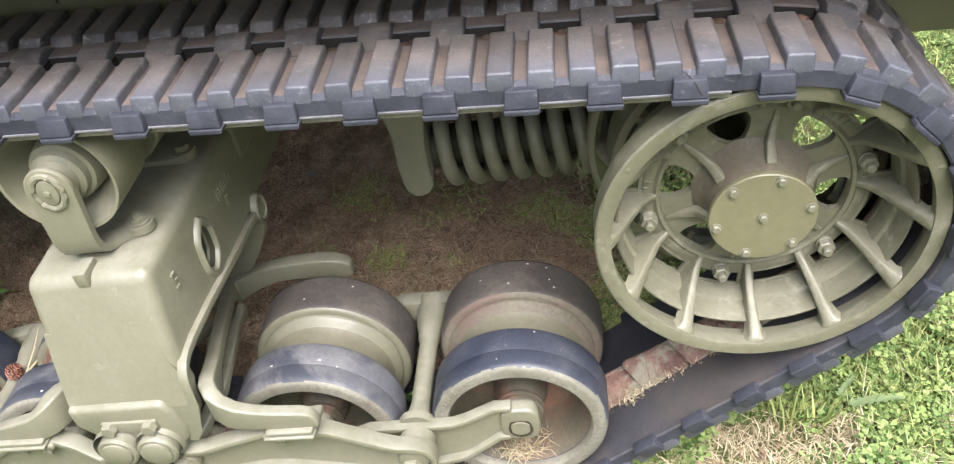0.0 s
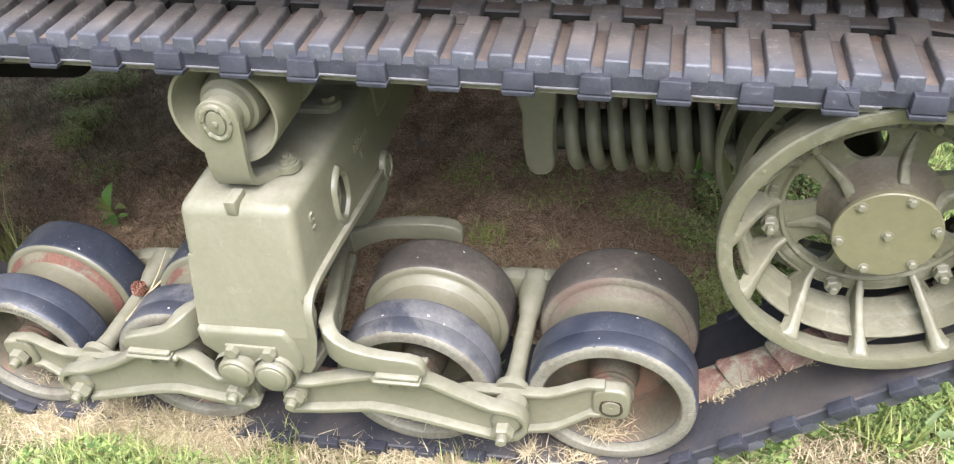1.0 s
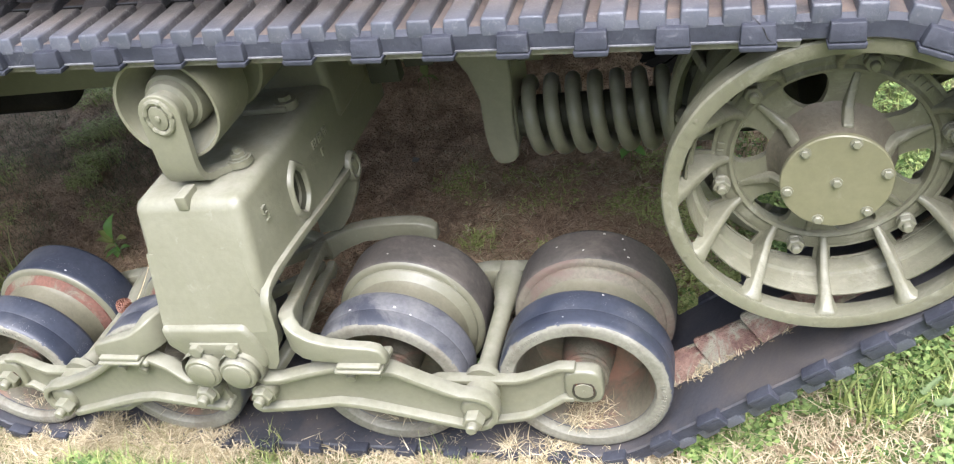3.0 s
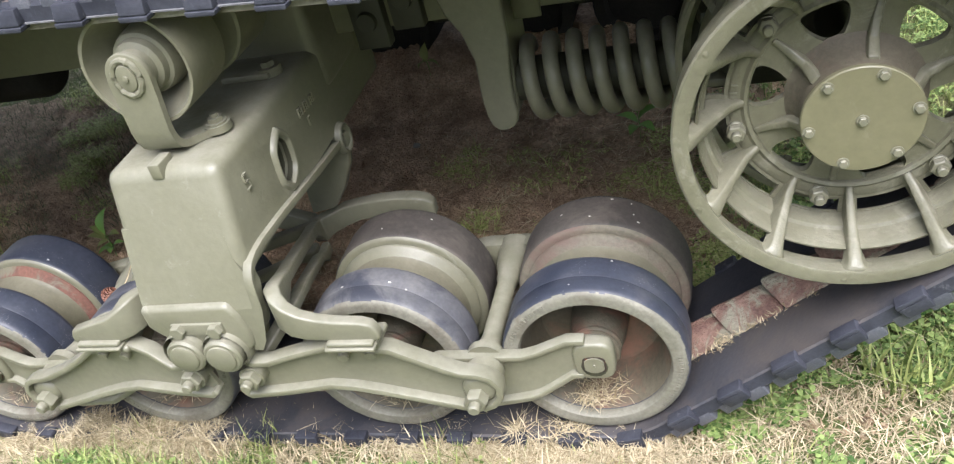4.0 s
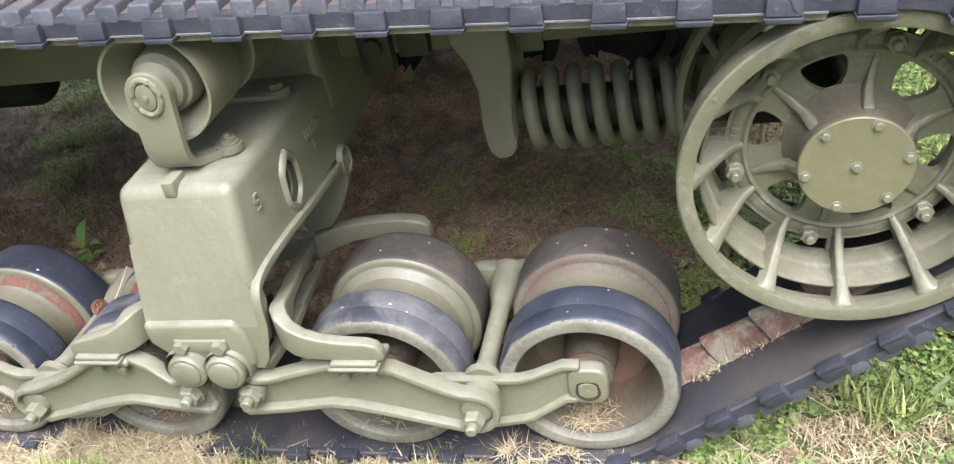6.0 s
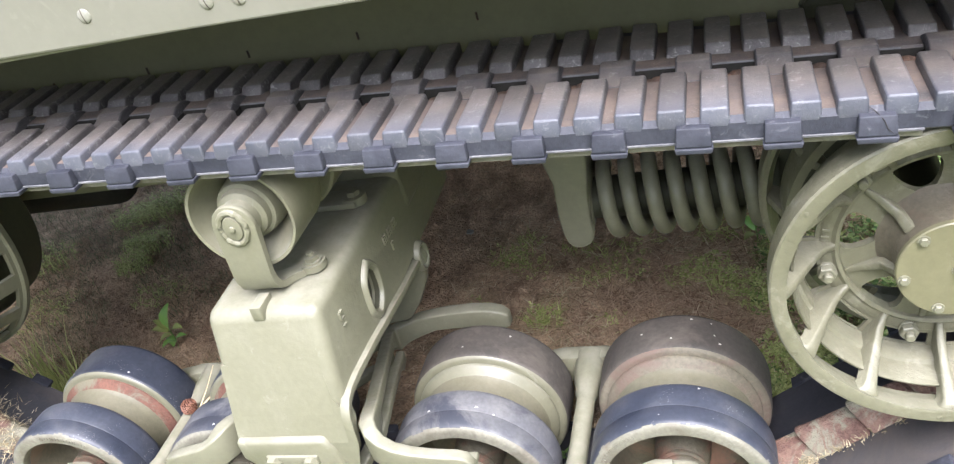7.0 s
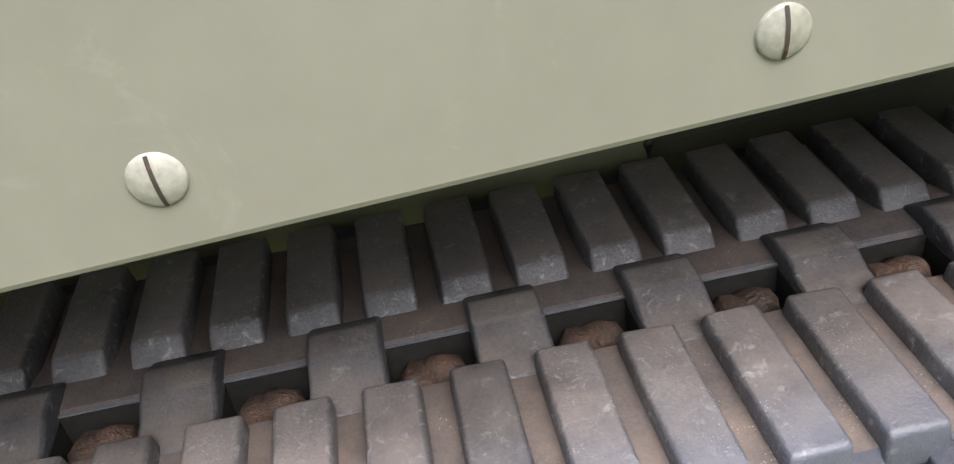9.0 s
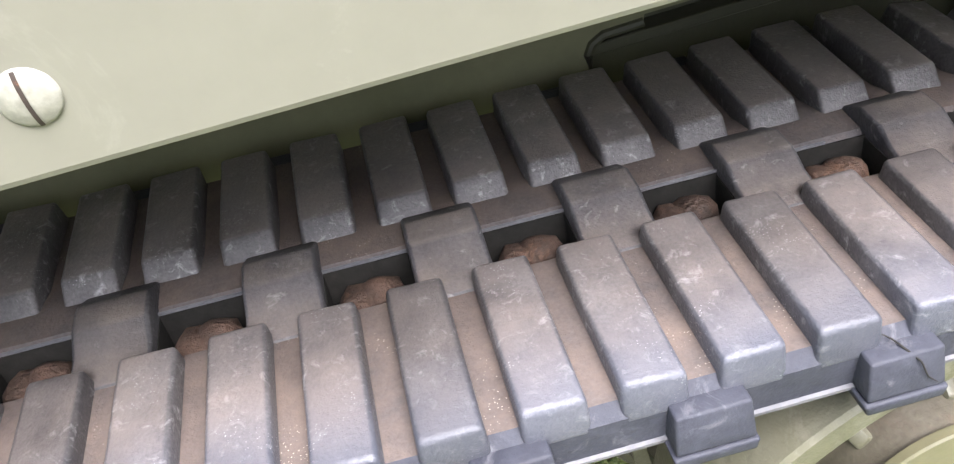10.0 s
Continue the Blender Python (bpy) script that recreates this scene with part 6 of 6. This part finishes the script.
seedling(0.60, 0.98, ((0.06, 40, 30, 0.06, 0), (0.05, 140, 25, 0.06, 0), (0.04, 230, 10, 0.05, 1), (0.04, 320, 15, 0.06, 0)), "broad green weed beside the idler wheel")
seedling(-0.255, 1.485, ((0.05, 80, 70, 0.06, 1), (0.05, 20, -40, 0.05, 1), (0.05, 160, -35, 0.05, 1)), "pale yellow-green sprout in the shade")
seedling(0.20, 0.20, ((0.06, 300, 50, 0.045, 0), (0.05, 200, 30, 0.04, 0)), "small green shoot between two wheels")


def tuft(x, y, count, spread, height, material, label, flat=0.5, wide=1.0):
    """A low weed: many small leaves and blades in one clump."""
    verts, faces = [], []
    for _ in range(count):
        a, r = random.uniform(0, 6.283), spread * random.random() ** 0.6
        px, py = x + r * math.cos(a), y + r * math.sin(a) * 0.8
        z = ground_z(px, py)
        if random.random() < flat:
            clover(verts, faces, px, py, z + random.uniform(0.004, height), random.uniform(0.005, 0.011), a, random.uniform(-0.5, 0.5))
        else:
            blade(verts, faces, px, py, z, height * random.uniform(0.4, 1.3), wide * random.uniform(0.0006, 0.0014), random.uniform(0.01, 0.04) + 0.3 * height * random.random(), random.uniform(0, 6.283))
    me = bpy.data.meshes.new("weed")
    me.from_pydata(verts, [], faces)
    me.materials.append(material)
    tagged(new("weed", me), label, "weed", kind="stuff")


random.seed(23)
for x, y, n, r, h_ in ((0.065, 0.72, 110, 0.045, 0.04), (0.17, 0.88, 40, 0.05, 0.025), (-0.04, 0.99, 70, 0.06, 0.03), (0.02, 0.93, 30, 0.05, 0.03), (0.30, 1.02, 50, 0.06, 0.02), (0.40, 0.86, 60, 0.05, 0.03),
                       (0.54, 0.80, 90, 0.06, 0.04), (0.62, 0.74, 110, 0.07, 0.04), (0.52, 1.06, 90, 0.07, 0.04), (0.66, 0.53, 220, 0.08, 0.05), (0.64, 0.40, 220, 0.06, 0.05), (0.70, 0.9, 160, 0.1, 0.05),
                       (-0.14, 0.80, 24, 0.05, 0.02), (0.24, 0.70, 24, 0.05, 0.02), (-0.09, 1.005, 50, 0.06, 0.025), (-0.04, 1.06, 60, 0.06, 0.03), (0.12, 1.04, 45, 0.05, 0.03), (0.20, 0.99, 60, 0.06, 0.03), (0.27, 0.90, 55, 0.06, 0.025), (0.48, 0.88, 80, 0.07, 0.04)):
    tuft(x, y, int(n * (1.5 if x > 0.45 else 0.9)), r * 1.1, h_, WEED, "low green weed growing from the soil", 0.75 if x > 0.45 else 0.5, 1.8)
for x, y, n, r, h_ in ((-1.54, 1.50, 320, 0.13, 0.06), (-1.47, 1.25, 260, 0.10, 0.05), (-1.46, 1.13, 160, 0.07, 0.04), (-1.84, 1.82, 260, 0.14, 0.06), (-1.65, 1.45, 200, 0.1, 0.05), (-1.9, 1.2, 160, 0.14, 0.05), (-1.25, 0.95, 70, 0.1, 0.03), (-1.7, 0.9, 90, 0.14, 0.03)):
    tuft(x, y, int(n * 1.6), r, h_, WEED, "pale green weed on the dark soil bank", 0.65, 1.5)
for x, y, n, r, h_ in ((-1.24, 0.40, 44, 0.05, 0.24), (-1.17, 0.43, 34, 0.05, 0.21), (-1.30, 0.50, 36, 0.07, 0.22), (-1.10, 0.36, 26, 0.05, 0.17), (-1.04, 0.40, 12, 0.05, 0.22)):
    tuft(x, y, n, r, h_, WEED, "long green grass beside the sprocket", 0.0, 2.6)
for x, y, n, r, h_ in ((1.12, 0.15, 30, 0.05, 0.05), (0.74, -0.06, 26, 0.05, 0.05), (1.25, 0.30, 40, 0.09, 0.07), (-0.35, -0.16, 40, 0.08, 0.05), (0.45, -0.09, 40, 0.08, 0.05), (0.25, -0.07, 30, 0.06, 0.05)):
    tuft(x, y, n, r, h_, GRASS, "clump of longer grass blades in the lawn", 0.1)
for x, y, n, r, h_, m in ((-0.62, -0.035, 60, 0.06, 0.05, STRAW), (-0.47, -0.03, 40, 0.05, 0.06, GRASS), (-0.30, -0.04, 70, 0.06, 0.05, STRAW), (-0.21, -0.03, 40, 0.04, 0.06, GRASS), (-0.10, -0.05, 60, 0.06, 0.04, STRAW), (0.10, -0.04, 70, 0.07, 0.05, STRAW), (0.17, -0.045, 24, 0.05, 0.06, GRASS), (0.33, -0.04, 80, 0.07, 0.05, STRAW), (0.47, -0.04, 60, 0.06, 0.045, STRAW)):
    tuft(x, y, n, r, h_, m, "ragged grass standing against the lower track", 0.0, 1.2)
for x, y, n, r, h_ in ((0.935, 0.125, 28, 0.030, 0.10), (0.975, 0.105, 18, 0.03, 0.08), (0.90, 0.15, 12, 0.03, 0.09)):
    tuft(x, y, n, r, h_, GRASS, "clump of broad grass blades beside the track", 0.0, 2.6)
# a heap of straw in the dish of the rear road wheel, and some in the others
for k, wx in enumerate(WHEEL_X):
    verts, faces = [], []
    for _ in range(260 if k == 3 else 70):
        u, yy = random.gauss(0, 0.022), random.uniform(0.016, 0.075)
        z = WHEEL_Z - math.sqrt(max(0.113 ** 2 - u * u, 0)) + random.uniform(0.002, 0.018) * (1 - abs(u) / 0.08)
        blade(verts, faces, wx - 0.01 + u, yy, z, random.uniform(-0.003, 0.010), random.uniform(0.0004, 0.0009), random.uniform(0.012, 0.04), random.uniform(0, 6.283))
    stuff("straw_heap", verts, faces, STRAW, "dry straw lying in the dish of a road wheel", "straw")
verts, faces = [], []      # straw and crumbs on the lower track beside the guides, heaped deeper towards the sprocket
for _ in range(26000):
    s_ = random.uniform(0, TOTAL)
    p, d, o = track_frame(s_)
    if p[1] > 0.36 or not (0.50 < p[0] < 0.80 or -1.16 < p[0] < -0.86):
        continue
    deep = p[0] < 0
    heap = max(0.0, noise.noise(Vector((p[0] * 16, 3.3, 1.0))) + (0.45 if deep else 0.15))
    if random.random() > 0.12 + 1.6 * heap:
        continue
    yy = random.gauss(0.118, 0.034) if deep else random.gauss(0.092, 0.004 + 0.014 * heap)
    up = 0.006 + (0.044 if deep else 0.020) * heap * random.random() - 0.0005
    blade(verts, faces, p[0] - o[0] * up, yy, p[1] - o[1] * up, random.uniform(0, 0.008), random.uniform(0.0005, 0.0012), random.uniform(0.004, 0.014) * (2.6 if deep else 1.0), random.uniform(0, 6.283))
stuff("track_litter", verts, faces, STRAW, "straw crumbs caught along the track guides", "straw")

def serrated_leaf(x, y, turn, size):
    """A long toothed leaf lying in the lawn, one mesh."""
    verts, faces, n = [], [], 15
    for i in range(n):
        t = i / (n - 1)
        w = (0.035 + 0.095 * math.sin(math.pi * min(t * 0.62 + 0.30, 1.0))) * (1.0 if i % 2 else 0.48)
        z = 0.05 * math.sin(math.pi * t)
        verts += [(t - 0.03 * (i % 2), -w, z + 0.03), (t, 0, z), (t - 0.03 * (i % 2), w, z + 0.03)]
    for i in range(n - 1):
        a = i * 3
        faces += [(a, a + 1, a + 4, a + 3), (a + 1, a + 2, a + 5, a + 4)]
    me = bpy.data.meshes.new("toothed_leaf")
    me.from_pydata(verts, [], faces)
    me.shade_smooth()
    me.materials.append(TOOTHED)
    o = tagged(new("toothed_leaf", me), "long toothed grey-green leaf lying in the lawn", "leaf")
    o.matrix_basis = Matrix.Translation((x, y, ground_z(x, y) + 0.034)) @ Matrix.Rotation(radians(turn), 4, "Z") @ Matrix.Scale(size, 4)


serrated_leaf(1.045, 0.130, 5, 0.095)
serrated_leaf(1.03, 0.155, 48, 0.060)
verts, faces = [], []      # small white petals fallen on the tyres and the track
for _ in range(17):
    wx, a, yy = random.choice(WHEEL_X), random.uniform(-0.5, 0.6), random.choice((random.uniform(0.02, 0.09), random.uniform(0.19, 0.26), random.uniform(0.19, 0.26)))
    px, pz, sz_ = wx + (WHEEL_R + 0.001) * math.sin(a), WHEEL_Z + (WHEEL_R + 0.001) * math.cos(a), random.uniform(0.0012, 0.0028)
    b = len(verts)
    verts += [(px - sz_, yy - sz_ * 0.6, pz + sz_ * math.sin(a)), (px + sz_, yy - sz_ * 0.4, pz - sz_ * math.sin(a)), (px + sz_ * 0.8, yy + sz_ * 0.6, pz - sz_ * math.sin(a)), (px - sz_ * 0.7, yy + sz_ * 0.5, pz + sz_ * math.sin(a) + 0.001)]
    faces.append((b, b + 1, b + 2, b + 3))
stuff("petals", verts, faces, PETAL, "tiny white petals lying on the tyres", "petal")

# pine cone on the forward cross shaft
bm = bmesh.new()
for i in range(9):
    for k in range(8):
        a, t = k * 0.785 + i * 0.39, i / 8
        r = 0.019 * math.sin(math.pi * (0.12 + 0.8 * t)) + 0.002
        vs = box(bm, -0.005, 0.005, -0.002, 0.006, -0.0018, 0.0018)
        m = Matrix.Translation((0, 0, 0.004 + 0.042 * t)) @ Matrix.Rotation(a, 4, "Z") @ Matrix.Translation((0, r, 0)) @ Matrix.Rotation(0.5, 4, "X")
        for v in vs:
            v.co = m @ v.co
rod(bm, (0, 0, 0), (0, 0, 0.046), 0.010, 8, 0.006)
cone = tagged(finish("pine_cone", bm, CONE), "small brown pine cone between the road wheels", "pine cone")
cone.matrix_basis = pose(left(0.270) + 0.004, 0.165, 0.232, 0, 50, 30) @ Matrix.Scale(0.66, 4)
bm = bmesh.new()
tube(bm, [(-0.615, 0.055, 0.17), (-0.58, 0.10, 0.215), (-0.545, 0.16, 0.245), (-0.50, 0.23, 0.27), (-0.45, 0.29, 0.285), (-0.39, 0.35, 0.29)], [0.003, 0.003, 0.0028, 0.0024, 0.002, 0.001], 6)
tube(bm, [(-0.545, 0.16, 0.245), (-0.535, 0.20, 0.27), (-0.525, 0.235, 0.30)], [0.002, 0.0016, 0.001], 6)
tagged(finish("dry_stalk", bm, STRAW), "dry forked stalk leaning across the wheels", "twig")
for x, y, size, turn, tint in ((-0.70, 0.055, 0.06, 20, LITTER), (-0.66, 0.075, 0.05, 140, LITTER)):
    me = leaf_mesh("fallen_leaf", tint)
    o = tagged(new("fallen_leaf", me), "dry brown fallen leaf on the ground", "leaf")
    o.matrix_basis = Matrix.Translation((x, y, ground_z(x, y) + 0.014)) @ Matrix.Rotation(radians(turn), 4, "Z") @ Matrix.Scale(size, 4)
bm = bmesh.new()
for v in box(bm, -0.012, 0.012, -0.008, 0.008, 0.0, 0.006):
    v.co += Vector((random.uniform(-0.004, 0.004), random.uniform(-0.004, 0.004), random.uniform(0, 0.004)))
scrap = tagged(finish("paper_scrap", bm, SCREW), "pale scrap of paper on the soil", "litter")
scrap.location = (-0.237, 1.17, ground_z(-0.237, 1.17))
